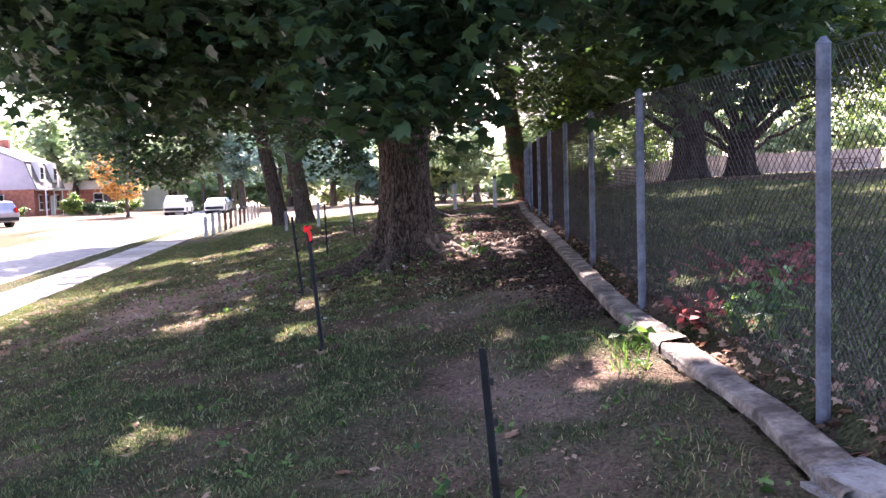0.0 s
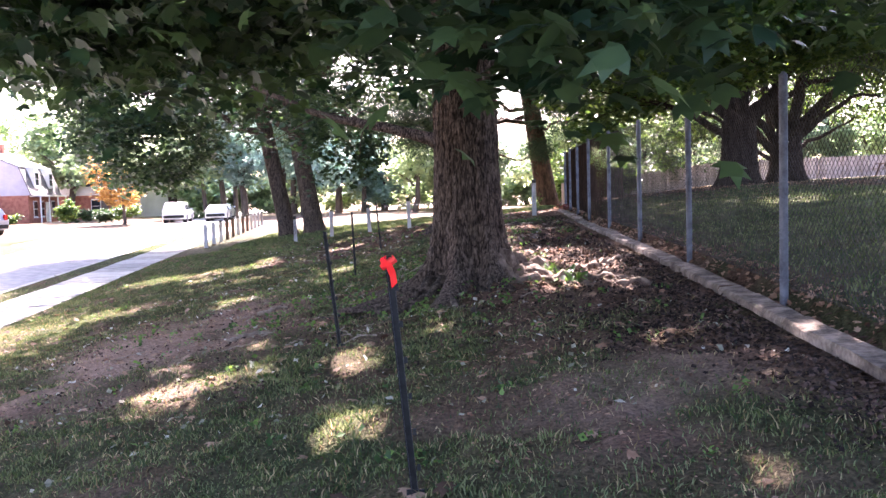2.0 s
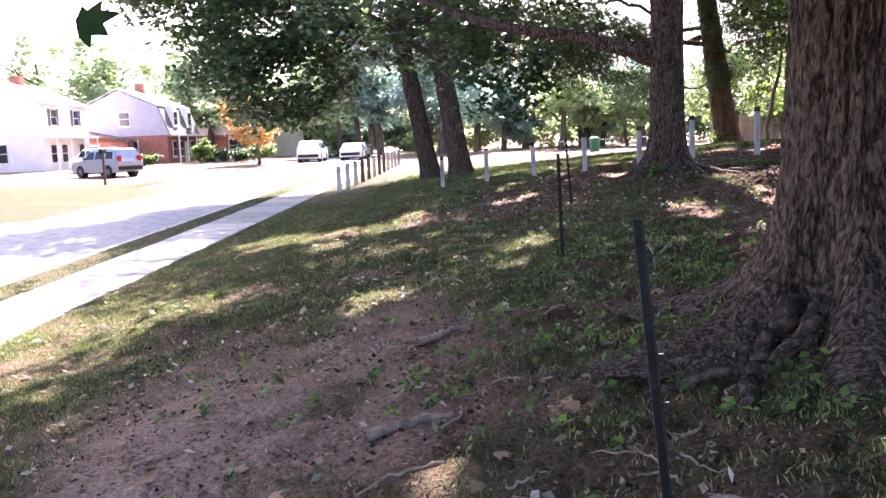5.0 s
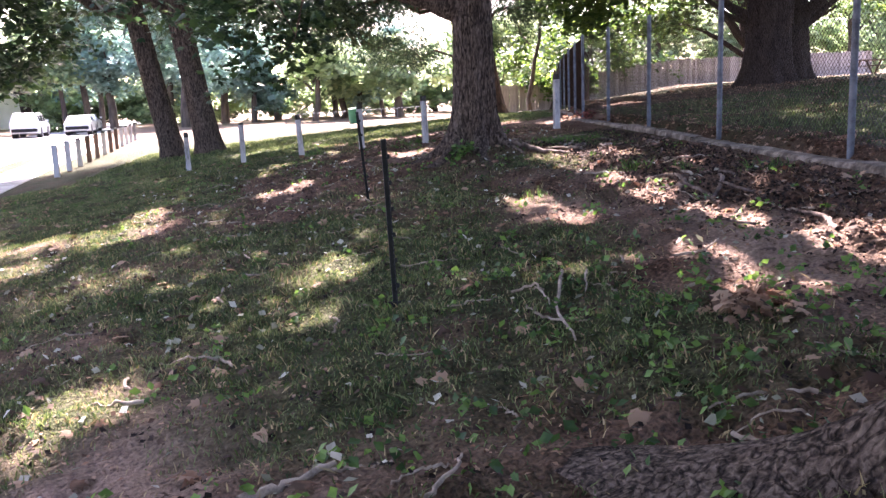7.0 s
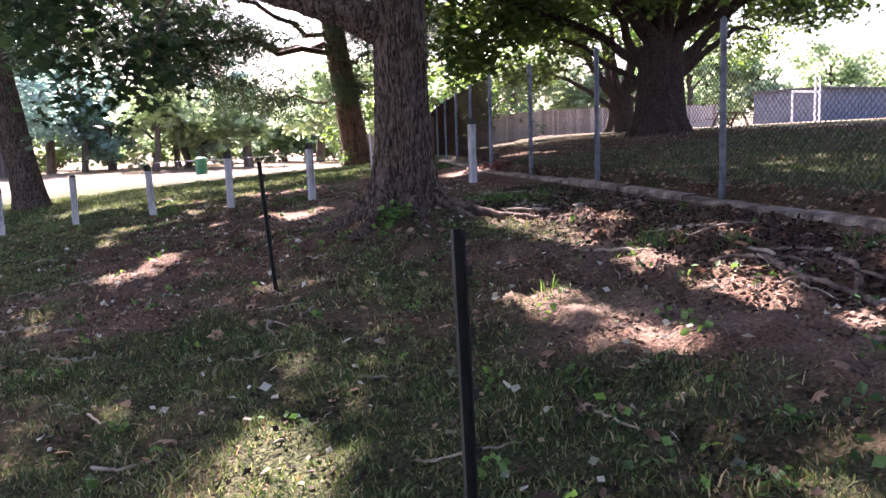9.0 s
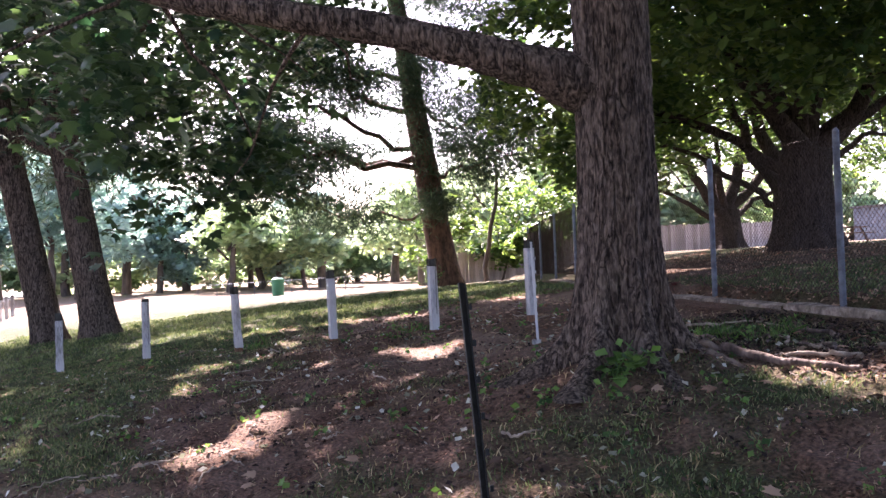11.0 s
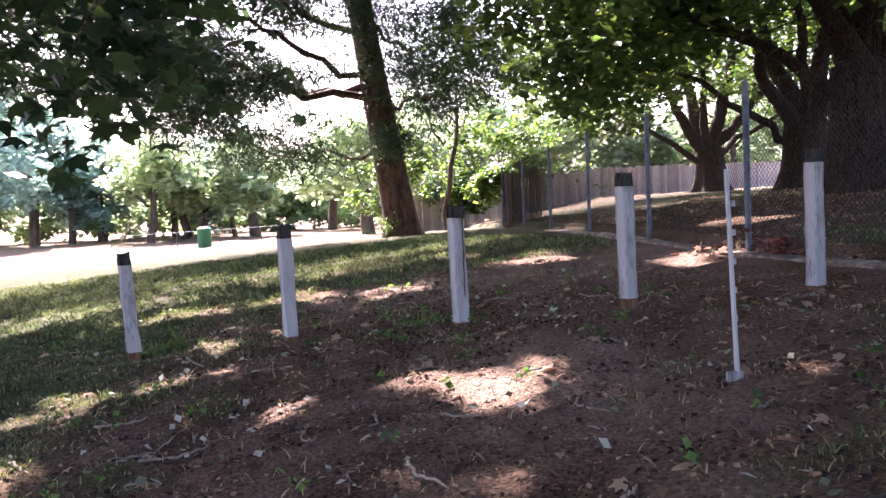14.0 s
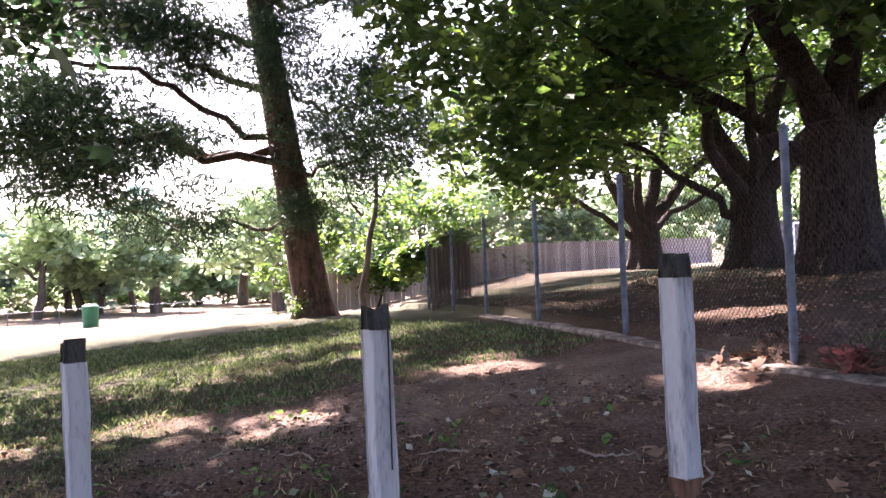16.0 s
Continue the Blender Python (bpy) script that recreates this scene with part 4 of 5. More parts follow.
# ---- stakes, posts ----
def stake(x, y, h, lean=(0, 0), tape=False, material=BLACK, group="black stakes along the bank"):
    z = gz(x, y)
    top = thing("garden_stake", "thin black steel U-channel stake with red tape" if tape else "thin black steel U-channel stake driven into the turf", "stake", (x, y, z), group=group)
    tip = Vector((lean[0], lean[1], h))
    bm = bmesh.new()
    outline = ((-0.016, -0.011), (-0.012, -0.011), (-0.012, 0.007), (0.012, 0.007), (0.012, -0.011), (0.016, -0.011), (0.016, 0.011), (-0.016, 0.011))
    low, high = [[bm.verts.new((a + tip.x * k, b + tip.y * k, -0.15 + k * (h + 0.15))) for a, b in outline] for k in (0, 1)]
    for i in range(8):
        bm.faces.new((low[i], low[i - 7], high[i - 7], high[i]))
    for ring in (low, high):
        for q in ((0, 1, 2, 7), (2, 3, 6, 7), (3, 4, 5, 6)):
            bm.faces.new([ring[i] for i in q])
    part("channel", bm, material, top)
    for i in range(int(h / 0.16)):
        k = 0.12 + i * 0.16
        part("lug", box(0.012 + tip.x * k / h, 0.028 + tip.x * k / h, -0.014 + tip.y * k / h, -0.006 + tip.y * k / h, k, k + 0.028), material, top)
    part("foot_plate", box(-0.05, 0.05, 0.0, 0.006, 0.0, 0.03), material, top)
    if tape:
        p = bmesh.new()
        rows = [(-0.035, 0.0, 0.0), (-0.03, -0.01, -0.03), (0.0, -0.016, -0.045), (0.02, -0.013, -0.09), (0.028, -0.018, -0.15)]
        prev = None
        for i, (a, b, c) in enumerate(rows):
            pair = [p.verts.new((tip.x + 0.75 * a - 0.009, b + tip.y, h - 0.01 + 0.85 * c)), p.verts.new((tip.x + 0.75 * a + 0.016, b + tip.y - 0.006, h + 0.005 + c * 0.79))]
            if prev:
                p.faces.new((prev[0], prev[1], pair[1], pair[0]))
            prev = pair
        bmesh.ops.solidify(p, geom=p.faces[:], thickness=0.002)
        part("marker_tape", p, TAPE, top, "fluorescent orange-red tape")
        part("tape_knot", rod((tip.x - 0.03, tip.y, h - 0.05), (tip.x + 0.03, tip.y, h - 0.01), 0.014, 7, 0.018), TAPE, top)
    return top


stake(0.2, 3.26, 0.74, (-0.06, 0))
stake(-1.025, 7.10, 1.07, (-0.095, -0.01), True)
stake(-1.84, 11.12, 1.06, (-0.115, 0))
stake(-2.29, 16.9, 1.04, (-0.03, 0))
stake(-2.21, 21.62, 1.04, (-0.09, 0))


def white_stake(x, y, h):
    z = gz(x, y)
    top = thing("wooden_stake", "thin white-painted notched stake in bare soil", "stake", (x, y, z))
    part("shaft", rod((0.02, 0, -0.1), (-0.02, 0, h), 0.014, 6, 0.012), WHITE_WOOD, top)
    part("foot_plate", box(-0.045, 0.045, -0.012, 0.012, 0, 0.05, 0.004), WHITE_WOOD, top)
    for i in range(6):
        part("lug", box(0.0, 0.022, -0.006, 0.006, 0.15 + i * 0.14, 0.18 + i * 0.14), WHITE_WOOD, top)


white_stake(-0.334, 26.1, 1.03)


def white_post(x, y, h, w=0.135, turn=0.0, tilt=(0.0, 0.0), seed=0, cap=0.11, foot=0.07, group="white posts across the bank", skin=None):
    z = gz(x, y)
    top = thing("white_post", "square white-painted timber post with a rotten dark top", "post", (x, y, z), turn, group)
    r = random.Random(seed)
    def prism(z0, z1, w0, w1, jag=0.0, cuts=7):
        bm = bmesh.new()
        rings = []
        for i in range(cuts + 1):
            t = i / cuts
            zz, ww = z0 + (z1 - z0) * t, (w0 + (w1 - w0) * t) / 2
            c = ww * 0.18
            ring = []
            for sx, sy in ((1, -1), (1, 1), (-1, 1), (-1, -1)):
                for q in ((ww - c, ww), (ww, ww - c)) if sx * sy > 0 else ((ww, ww - c), (ww - c, ww)):
                    ring.append(bm.verts.new((sx * q[0] + tilt[0] * zz + r.gauss(0, 0.0025), sy * q[1] + tilt[1] * zz + r.gauss(0, 0.0025), zz + (r.uniform(-jag, jag) if i == cuts else 0))))
            rings.append(ring)
        for a, b in zip(rings, rings[1:]):
            for i in range(8):
                bm.faces.new((a[i], a[(i + 1) % 8], b[(i + 1) % 8], b[i]))
        bm.faces.new(rings[-1])
        bm.faces.new(rings[0][::-1])
        return bm
    part("shaft", prism(foot, h - cap, w, w * 0.985), skin or WHITE_WOOD, top)
    if cap:
        part("rotten_top", prism(h - cap - 0.002, h, w * 0.98, w * 0.9, 0.018, 3), POST_TOP, top, "blackened crumbling timber top")
    part("bare_foot", prism(-0.2, foot + 0.002, w * 0.93, w * 0.95, 0, 2), POST_FOOT, top, "bare reddish rotting timber foot")
    if seed % 3 == 1:
        q = r.uniform(-0.03, 0.03)
        part("drying_crack", box(q - 0.0025, q + 0.0025, -w / 2 - 0.0015, -w / 2 + 0.004, h * r.uniform(0.1, 0.5), h - cap), POST_TOP, top)


for i, (x, y, h, tx) in enumerate(((-5.84, 31.95, 0.9, 0.0), (-4.54, 31.37, 0.9, 0.0), (-3.21, 30.49, 0.94, -0.05), (-1.93, 29.93, 0.97, -0.02), (-0.66, 29.15, 0.98, -0.02), (0.45, 28.4, 1.04, -0.01), (1.74, 27.85, 1.06, 0.0))):
    white_post(x, y, h, 0.108, 10, (tx, 0.0), i, 0.10 if i != 1 else 0.03, 0.03 + 0.05 * (i % 3 == 2))
for i in range(12):
    y = 37.8 + i * 2.05
    x = float(walk_x(y)) + 0.95 + 0.035 * i
    brown = i in (3, 4, 6, 7)
    white_post(x, y, 0.95, 0.15, 8, (0, 0), 50 + i, 0.0 if i < 2 else 0.06, 0.02, "posts along the footway", BROWN_BOARD if brown else WHITE_WOOD)
# ---- boards beyond the fence ----
def board_fence(x0, y0, x1, y1, h, material, label, pitch=0.15, lift=0.0):
    top = thing("board_fence", label, "fence")
    n = int(math.hypot(x1 - x0, y1 - y0) / pitch)
    a = math.degrees(math.atan2(y1 - y0, x1 - x0))
    me = None
    for i in range(n):
        t = i / n
        x, y = x0 + (x1 - x0) * t, y0 + (y1 - y0) * t
        if me is None:
            ob = part("board", box(0, min(pitch * 0.92, 0.184), -0.011, 0.011, 0, h, 0.003), material, top)
            me = ob.data
        else:
            ob = new("board", me)
            ob.parent = top
        ob.matrix_world = pose(x, y, gz(x, y) + lift + 0.03 * math.sin(i * 1.7), 0, 0.4 * math.sin(i * 2.3), a)


board_fence(6.15, 44.4, 8.3, 46.6, 1.5, BROWN_BOARD, "brown boards with gaps leaning at the fence corner", 0.27)
board_fence(6.6, 57.0, 34.0, 66.0, 1.5, WEATHERED, "hazy weathered grey board fence behind the old maples", 0.2)


def shed():
    x, y = 46.0, 68.5
    z = gz(x, y) - 0.2
    top = thing("shed", "long slate-blue ribbed metal shed on the lawn", "shed", (x, y, z), 12)
    part("wall", box(-1.5, 22, -0.1, 6, 0, 2.6, 0.02), SHED, top)
    part("roof", box(-1.7, 22.2, -0.4, 6.2, 2.6, 2.75, 0.02), ROOF, top)
    for i in range(56):
        part("rib", box(-1.4 + i * 0.42, -1.34 + i * 0.42, -0.13, -0.1, 0.05, 2.58), SHED, top)


def goal():
    x, y = 38.6, 64.0
    top = thing("goal_frame", "white tubular goal frame on the lawn", "goal", (x, y, gz(x, y)), 15)
    for a, b in (((0, 0, 0), (0, 0, 2.1)), ((2.6, 0, 0), (2.6, 0, 3.2)), ((3.3, 0.1, 0), (3.3, 0.1, 3.2)), ((0, 0, 2.1), (3.3, 0, 2.1))):
        part("bar", rod(a, b, 0.07, 8), WHITE_TUBE, top)


def picnic_table():
    x, y = 25.0, 52.5
    top = thing("picnic_table", "dark wooden picnic table on the lawn", "table", (x, y, gz(x, y)), 10)
    part("tabletop", box(-0.9, 0.9, -0.38, 0.38, 0.70, 0.75, 0.01), BROWN_BOARD, top)
    for s in (-1, 1):
        part("bench", box(-0.9, 0.9, s * 0.72 - 0.13, s * 0.72 + 0.13, 0.42, 0.46, 0.01), BROWN_BOARD, top)
        for q in (-0.65, 0.65):
            part("leg", rod((q, s * 0.62, 0), (q, s * 0.2, 0.7), 0.05, 6), BROWN_BOARD, top)


shed()
goal()
picnic_table()


# ---- the street: houses and cars ----
def window(parent, x, z, w, h, y, shutters=False):
    """A sash window in a wall whose face looks along -y of the house."""
    f = part("window", box(x - w / 2 - 0.08, x + w / 2 + 0.08, y - 0.06, y, z - 0.08, z + h + 0.08, 0.01), WHITE_SIDING, parent)
    for k in (0, 1):
        part("pane", box(x - w / 2, x + w / 2, y - 0.075 - 0.01 * k, y - 0.06, z + k * h / 2 + 0.03, z + (k + 1) * h / 2 - 0.03), GLASS, f)
    part("sill", box(x - w / 2 - 0.14, x + w / 2 + 0.14, y - 0.14, y, z - 0.14, z - 0.07), WHITE_SIDING, f)
    if shutters:
        for s in (-1, 1):
            part("shutter", box(x + s * (w / 2 + 0.3) - 0.19, x + s * (w / 2 + 0.3) + 0.19, y - 0.05, y, z, z + h), ROOF, f)


def side_window(parent, y, z, w, h, x):
    f = part("window", box(x, x + 0.06, y - w / 2 - 0.08, y + w / 2 + 0.08, z - 0.08, z + h + 0.08, 0.01), WHITE_SIDING, parent)
    for k in (0, 1):
        part("pane", box(x + 0.06, x + 0.075 + 0.01 * k, y - w / 2, y + w / 2, z + k * h / 2 + 0.03, z + (k + 1) * h / 2 - 0.03), GLASS, f)
    part("sill", box(x, x + 0.14, y - w / 2 - 0.14, y + w / 2 + 0.14, z - 0.14, z - 0.07), WHITE_SIDING, f)


def row_house(x, y, turn, wide, deep, label, upper, lower, roofmat, mansard=True, shutters=False, eave=5.6):
    """wide: along the street (local y); the gable (local -y face) looks towards the walker; the front (local +x face) looks on the street."""
    z = gz(x, y) - 0.1
    top = thing("row_house", label, "house", (x, y, z), turn)
    mid = 2.85
    part("wall", box(-deep, 0, 0, wide, 0, mid), lower, top)
    bm = bmesh.new()
    if mansard:
        prof = [(0.25, mid), (-0.75, eave), (-deep / 2, eave + 1.7), (-deep + 0.75, eave), (-deep - 0.25, mid)]
    else:
        prof = [(0.0, mid), (0.0, eave), (-deep / 2, eave + 1.9), (-deep, eave), (-deep, mid)]
    ends = [[bm.verts.new((px, q, pz)) for px, pz in prof] for q in (0.02, wide - 0.02)]
    bm.faces.new(ends[0])
    bm.faces.new(ends[1][::-1])
    for i in range(5):
        bm.faces.new((ends[0][i], ends[1][i], ends[1][(i + 1) % 5], ends[0][(i + 1) % 5]))
    part("upper_wall", bm, upper, top)
    def slab(a, b, m, nm, over=0.15, th=0.09):
        bm = bmesh.new()
        n = Vector((-(b[1] - a[1]), 0, b[0] - a[0])).normalized() * (-th)
        vs = []
        for q in (-over, wide + over):
            vs.append([bm.verts.new((a[0], q, a[1])), bm.verts.new((b[0], q, b[1])), bm.verts.new((b[0] + n.x, q, b[1] + n.z)), bm.verts.new((a[0] + n.x, q, a[1] + n.z))])
        for i in range(4):
            bm.faces.new((vs[0][i], vs[0][(i + 1) % 4], vs[1][(i + 1) % 4], vs[1][i]))
        bm.faces.new(vs[0][::-1])
        bm.faces.new(vs[1])
        part(nm, bm, m, top)
    if mansard:
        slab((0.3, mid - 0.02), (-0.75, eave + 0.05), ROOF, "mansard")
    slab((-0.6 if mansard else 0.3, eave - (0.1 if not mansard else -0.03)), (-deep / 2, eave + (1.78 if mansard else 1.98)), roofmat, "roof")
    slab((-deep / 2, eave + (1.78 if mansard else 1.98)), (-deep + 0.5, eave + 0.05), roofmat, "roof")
    window(top, -deep * 0.45, mid + 1.0, 0.95, 1.3, -0.0)
    window(top, -deep * 0.38, 0.85, 0.95, 1.5, -0.0)
    for k, q in enumerate((0.2, 0.42, 0.8)):
        side_window(top, wide * q, 0.75, 0.9, 1.5, 0.0)
    part("door", box(0.0, 0.06, wide * 0.6 - 0.5, wide * 0.6 + 0.5, 0.1, 2.2, 0.01), WHITE_SIDING, top)
    for q in (0.25, 0.72):
        if mansard:
            part("dormer", box(-0.75, 0.12, wide * q - 0.6, wide * q + 0.6, mid + 0.75, eave + 0.15, 0.01), WHITE_SIDING, top)
        side_window(top, wide * q, mid + 1.0, 0.9, 1.3, 0.12 if mansard else 0.0)
        if shutters:
            for s in (-1, 1):
                part("shutter", box(0.0, 0.05, wide * q + s * 0.75 - 0.2, wide * q + s * 0.75 + 0.2, mid + 0.95, mid + 2.35), ROOF, top)
    part("porch_roof", box(0.0, 1.1, wide * 0.05, wide * 0.95, mid - 0.12, mid + 0.04, 0.02), WHITE_SIDING, top)
    for q in (0.06, 0.35, 0.65, 0.94):
        part("porch_column", rod((0.98, wide * q, 0), (0.98, wide * q, mid - 0.1), 0.07, 8), WHITE_SIDING, top)
    part("chimney", box(-deep * 0.5 - 0.45, -deep * 0.5 + 0.45, wide * 0.6, wide * 0.6 + 0.7, eave + 1.3, eave + 2.7, 0.02), BRICK, top)
    return top


row_house(-41.4, 87.0, 8, 9.5, 9.0, "lilac-grey row house with brick ground floor and dark mansard", SIDING, BRICK, PALE_ROOF)
row_house(-45.0, 72.5, 8, 9.0, 9.0, "white two-storey row house with pale roof", WHITE_SIDING, WHITE_SIDING, PALE_ROOF, mansard=False, shutters=True)
row_house(-38.5, 104.0, 8, 9.0, 8.0, "pale pinkish row house with brick ground floor", WHITE_SIDING, BRICK, PALE_ROOF, mansard=False, eave=4.4)
row_house(-31.0, 110.0, 6, 11.0, 9.0, "distant white row house with dark shutters", WHITE_SIDING, WHITE_SIDING, PALE_ROOF, mansard=False, shutters=True)
row_house(-50.0, 58.0, 8, 10.0, 9.0, "white two-storey row house with pale roof", WHITE_SIDING, BRICK, PALE_ROOF, mansard=False, shutters=True)


def porch_annex():
    x, y = -46.8, 84.5
    top = thing("side_porch", "white side porch with a dark lean-to roof", "porch", (x, y, gz(x, y) - 0.05), 8)
    part("wall", box(-3.2, 2.4, 0, 5, 0, 2.3), BRICK, top)
    bm = box(-3.5, 2.7, -0.4, 5, 2.3, 2.42)
    for v in bm.verts:
        v.co.z += 0.22 * (2.7 - v.co.x)
    part("roof", bm, ROOF, top)
    window(top, -1.0, 0.9, 1.3, 1.1, 0.0)


porch_annex()


def car(x, y, turn, paint, label, suv=True, lamps=True):
    """A car whose nose points along local +x."""
    top = thing("parked_car", label, "car", (x, y, gz(x, y) + 0.008), turn)
    ln, w, h = (4.75, 1.9, 1.75) if suv else (4.6, 1.8, 1.45)
    if suv:
        prof = [(-2.3, 0.35), (-2.36, 0.95), (-2.22, 1.15), (-2.02, 1.68), (-1.7, 1.75), (0.25, 1.74), (0.55, 1.66), (1.2, 1.12), (2.15, 1.0), (2.36, 0.8), (2.36, 0.4), (2.1, 0.3), (-2.1, 0.3)]
    else:
        prof = [(-2.25, 0.35), (-2.28, 0.9), (-1.7, 1.02), (-1.05, 1.42), (0.2, 1.44), (1.05, 1.0), (2.0, 0.88), (2.26, 0.7), (2.26, 0.35), (2.0, 0.28), (-2.0, 0.28)]
    bm = bmesh.new()
    rings = []
    for q, k in ((-w / 2, 0.93), (-w / 2 + 0.1, 1.0), (w / 2 - 0.1, 1.0), (w / 2, 0.93)):
        rings.append([bm.verts.new((px * (0.985 if k < 1 else 1), q * (0.84 if pz > 1.2 else 1), 0.3 + (pz - 0.3) * k)) for px, pz in prof])
    for a, b in zip(rings, rings[1:]):
        for i in range(len(prof)):
            bm.faces.new((a[i], a[(i + 1) % len(prof)], b[(i + 1) % len(prof)], b[i]))
    bm.faces.new(rings[0][::-1])
    bm.faces.new(rings[-1])
    body = part("body", bm, paint, top)
    top_z, low_z = (1.56, 1.12) if suv else (1.34, 1.0)
    for s in (-1, 1):
        for a, b in ([(-1.95, -1.2), (-1.1, -0.15), (-0.05, 0.8)] if suv else [(-1.05, -0.25), (-0.15, 0.65)]):
            wb = bmesh.new()
            yo, yi = s * (w / 2 + 0.004), s * (w / 2 * 0.855 + 0.012)
            q = [wb.verts.new(c) for c in ((a, yo, low_z), (b, yo, low_z), (b - (0.28 if b > 0.5 else 0.03), yi, top_z), (a + (0.1 if a < -1 else 0.02), yi, top_z))]
            wb.faces.new(q)
            bmesh.ops.solidify(wb, geom=wb.faces[:], thickness=0.015)
            part("side_window", wb, GLASS, top)
        for px in (-1.42, 1.42):
            tyre = part("wheel", rod((px, s * (w / 2 - 0.2), 0.34), (px, s * (w / 2 + 0.02), 0.34), 0.34, 20), TYRE, top)
            part("rim", rod((px, s * (w / 2 + 0.0), 0.34), (px, s * (w / 2 + 0.035), 0.34), 0.22, 12, 0.18), GALV, tyre)
            part("wheel_arch", rod((px, s * (w / 2 - 0.3), 0.36), (px, s * (w / 2 + 0.012), 0.36), 0.4, 20), TYRE, top)
        if lamps:
            part("tail_lamp", box(-2.38, -2.22, s * 0.72 - 0.12, s * 0.72 + 0.12, 0.95, 1.3 if suv else 1.05, 0.02), RED_LAMP, top, "red tail lamp")
        part("head_lamp", box(2.2, 2.38, s * 0.68 - 0.16, s * 0.68 + 0.16, 0.66, 0.8, 0.02), GLASS, top)
        part("mirror", box(0.72, 0.86, s * (w / 2 + 0.1) - 0.09, s * (w / 2 + 0.1) + 0.09, 1.08, 1.22, 0.02), paint, top)
    part("bumper", box(-2.42, -2.3, -w / 2 + 0.1, w / 2 - 0.1, 0.42, 0.66, 0.03), TYRE, top)


car(-31.3, 58.4, 155, CAR_PAINT, "silver-blue estate car parked across the street")
car(-36.5, 66.0, 150, WHITE_PAINT, "white minivan parked in a driveway")
car(-24.0, 78.0, 98, WHITE_PAINT, "white car parked along the street", suv=True, lamps=False)
car(-21.0, 80.0, 98, WHITE_PAINT, "white car parked along the street", suv=False, lamps=False)
car(-22.6, 88.0, 98, WHITE_PAINT, "white car parked along the street", suv=False, lamps=False)

far_tree("ornamental_tree", "small round tree with orange autumn leaves", -26.5, 71.5, 5.6, 2.9, ORANGE_LEAF, 500, 0.16, 5200, 0.26, 0.18)
for i, (x, y, h, r, m) in enumerate(((-33.5, 82, 1.4, 1.3, LEAF), (-31.0, 80, 1.6, 1.4, LEAF), (-29.0, 79, 1.6, 1.5, LEAF_LIGHT), (-36.5, 84, 1.5, 1.2, LEAF), (-33.0, 76, 2.6, 1.2, LEAF_LIGHT), (-40.0, 80, 1.0, 1.6, LEAF_LIGHT), (-52, 76, 1.6, 1.6, LEAF_LIGHT), (-24.5, 84, 1.2, 1.4, LEAF))):
    far_tree("clipped_bush", "rounded green bush before the row houses", x, y, h, r, m, 520 + i, 0, 1300, 0.22, 0.0, category="bush", group="bushes before the houses")


def street_post():
    x, y = -26.3, 49.5
    top = thing("mailbox_post", "dark post with a small box beside the street", "post", (x, y, gz(x, y)))
    part("post", rod((0, 0, -0.1), (0, 0, 1.6), 0.07, 8), BROWN_BOARD, top)
    part("box", box(-0.1, 0.1, -0.25, 0.25, 1.6, 1.85, 0.03), TYRE, top)


street_post()


def field_bin():
    x, y = -1.0, 62.5
    top = thing("litter_bin", "green litter bin on the sunlit field", "bin", (x, y, gz(x, y)))
    part("drum", rod((0, 0, 0), (0, 0, 0.85), 0.3, 16, 0.32), GREEN_BIN, top)
    part("lid", rod((0, 0, 0.85), (0, 0, 0.95), 0.33, 16, 0.2), GREEN_BIN, top)


def field_rail():
    top = thing("pipe_rail", "thin steel pipe rail along the sunlit field", "rail")
    for i in range(10):
        x, y = -5.0 + i * 0.95, 64.0 - i * 0.05
        part("post", rod((x, y, gz(x, y) - 0.1), (x, y, gz(x, y) + 0.75), 0.016, 6), GALV, top)
    part("bar", rod((-5.0, 64.0, gz(-5, 64) + 0.72), (3.6, 63.6, gz(3.6, 63.6) + 0.72), 0.012, 6), GALV, top)


field_bin()
field_rail()

# ---- turf, litter and roots ----
def scatter(n, x0, x1, y0, y1, seed):
    r = np.random.default_rng(seed)
    x, y = r.uniform(x0, x1, n), r.uniform(y0, y1, n)
    return x, y, r


def blades(name, n, area, height, width, material, label, seed, want):
    """Single grass blades as bent slips."""
    x, y, r = scatter(n, *area, seed)
    k = want(x, y, r)
    x, y = x[k], y[k]
    m = len(x)
    a = r.uniform(0, 6.28, m)
    h = height * r.uniform(0.45, 1.3, m) * (0.75 + 0.35 * waves(x, y, 31, 0.8, 2))
    h = np.maximum(h, 0.012)
    w = width * r.uniform(0.6, 1.4, m)
    lean = r.normal(0, 0.55, (m, 2)) * h[:, None]
    base = np.stack([x, y, ground_z(x, y) - 0.004], -1)
    side = np.stack([np.cos(a), np.sin(a), 0 * a], -1) * w[:, None]
    mid = base + np.stack([lean[:, 0] * 0.35, lean[:, 1] * 0.35, h * 0.6], -1)
    tip = base + np.stack([lean[:, 0], lean[:, 1], h], -1)
    v = np.stack([base - side, base + side, mid + side * 0.7, tip, mid - side * 0.7], 1).reshape(-1, 3)
    ob = arrays(name, v, np.arange(m * 5).reshape(m, 5), material)
    return tagged(ob, label, "grass", kind="stuff")


BANK = (-11.2, 2.0, 1.2, 33.5)


def on_bank(x, y):
    return (x > walk_x(y) + 0.05) & (x < fence_x(y) - 0.42)


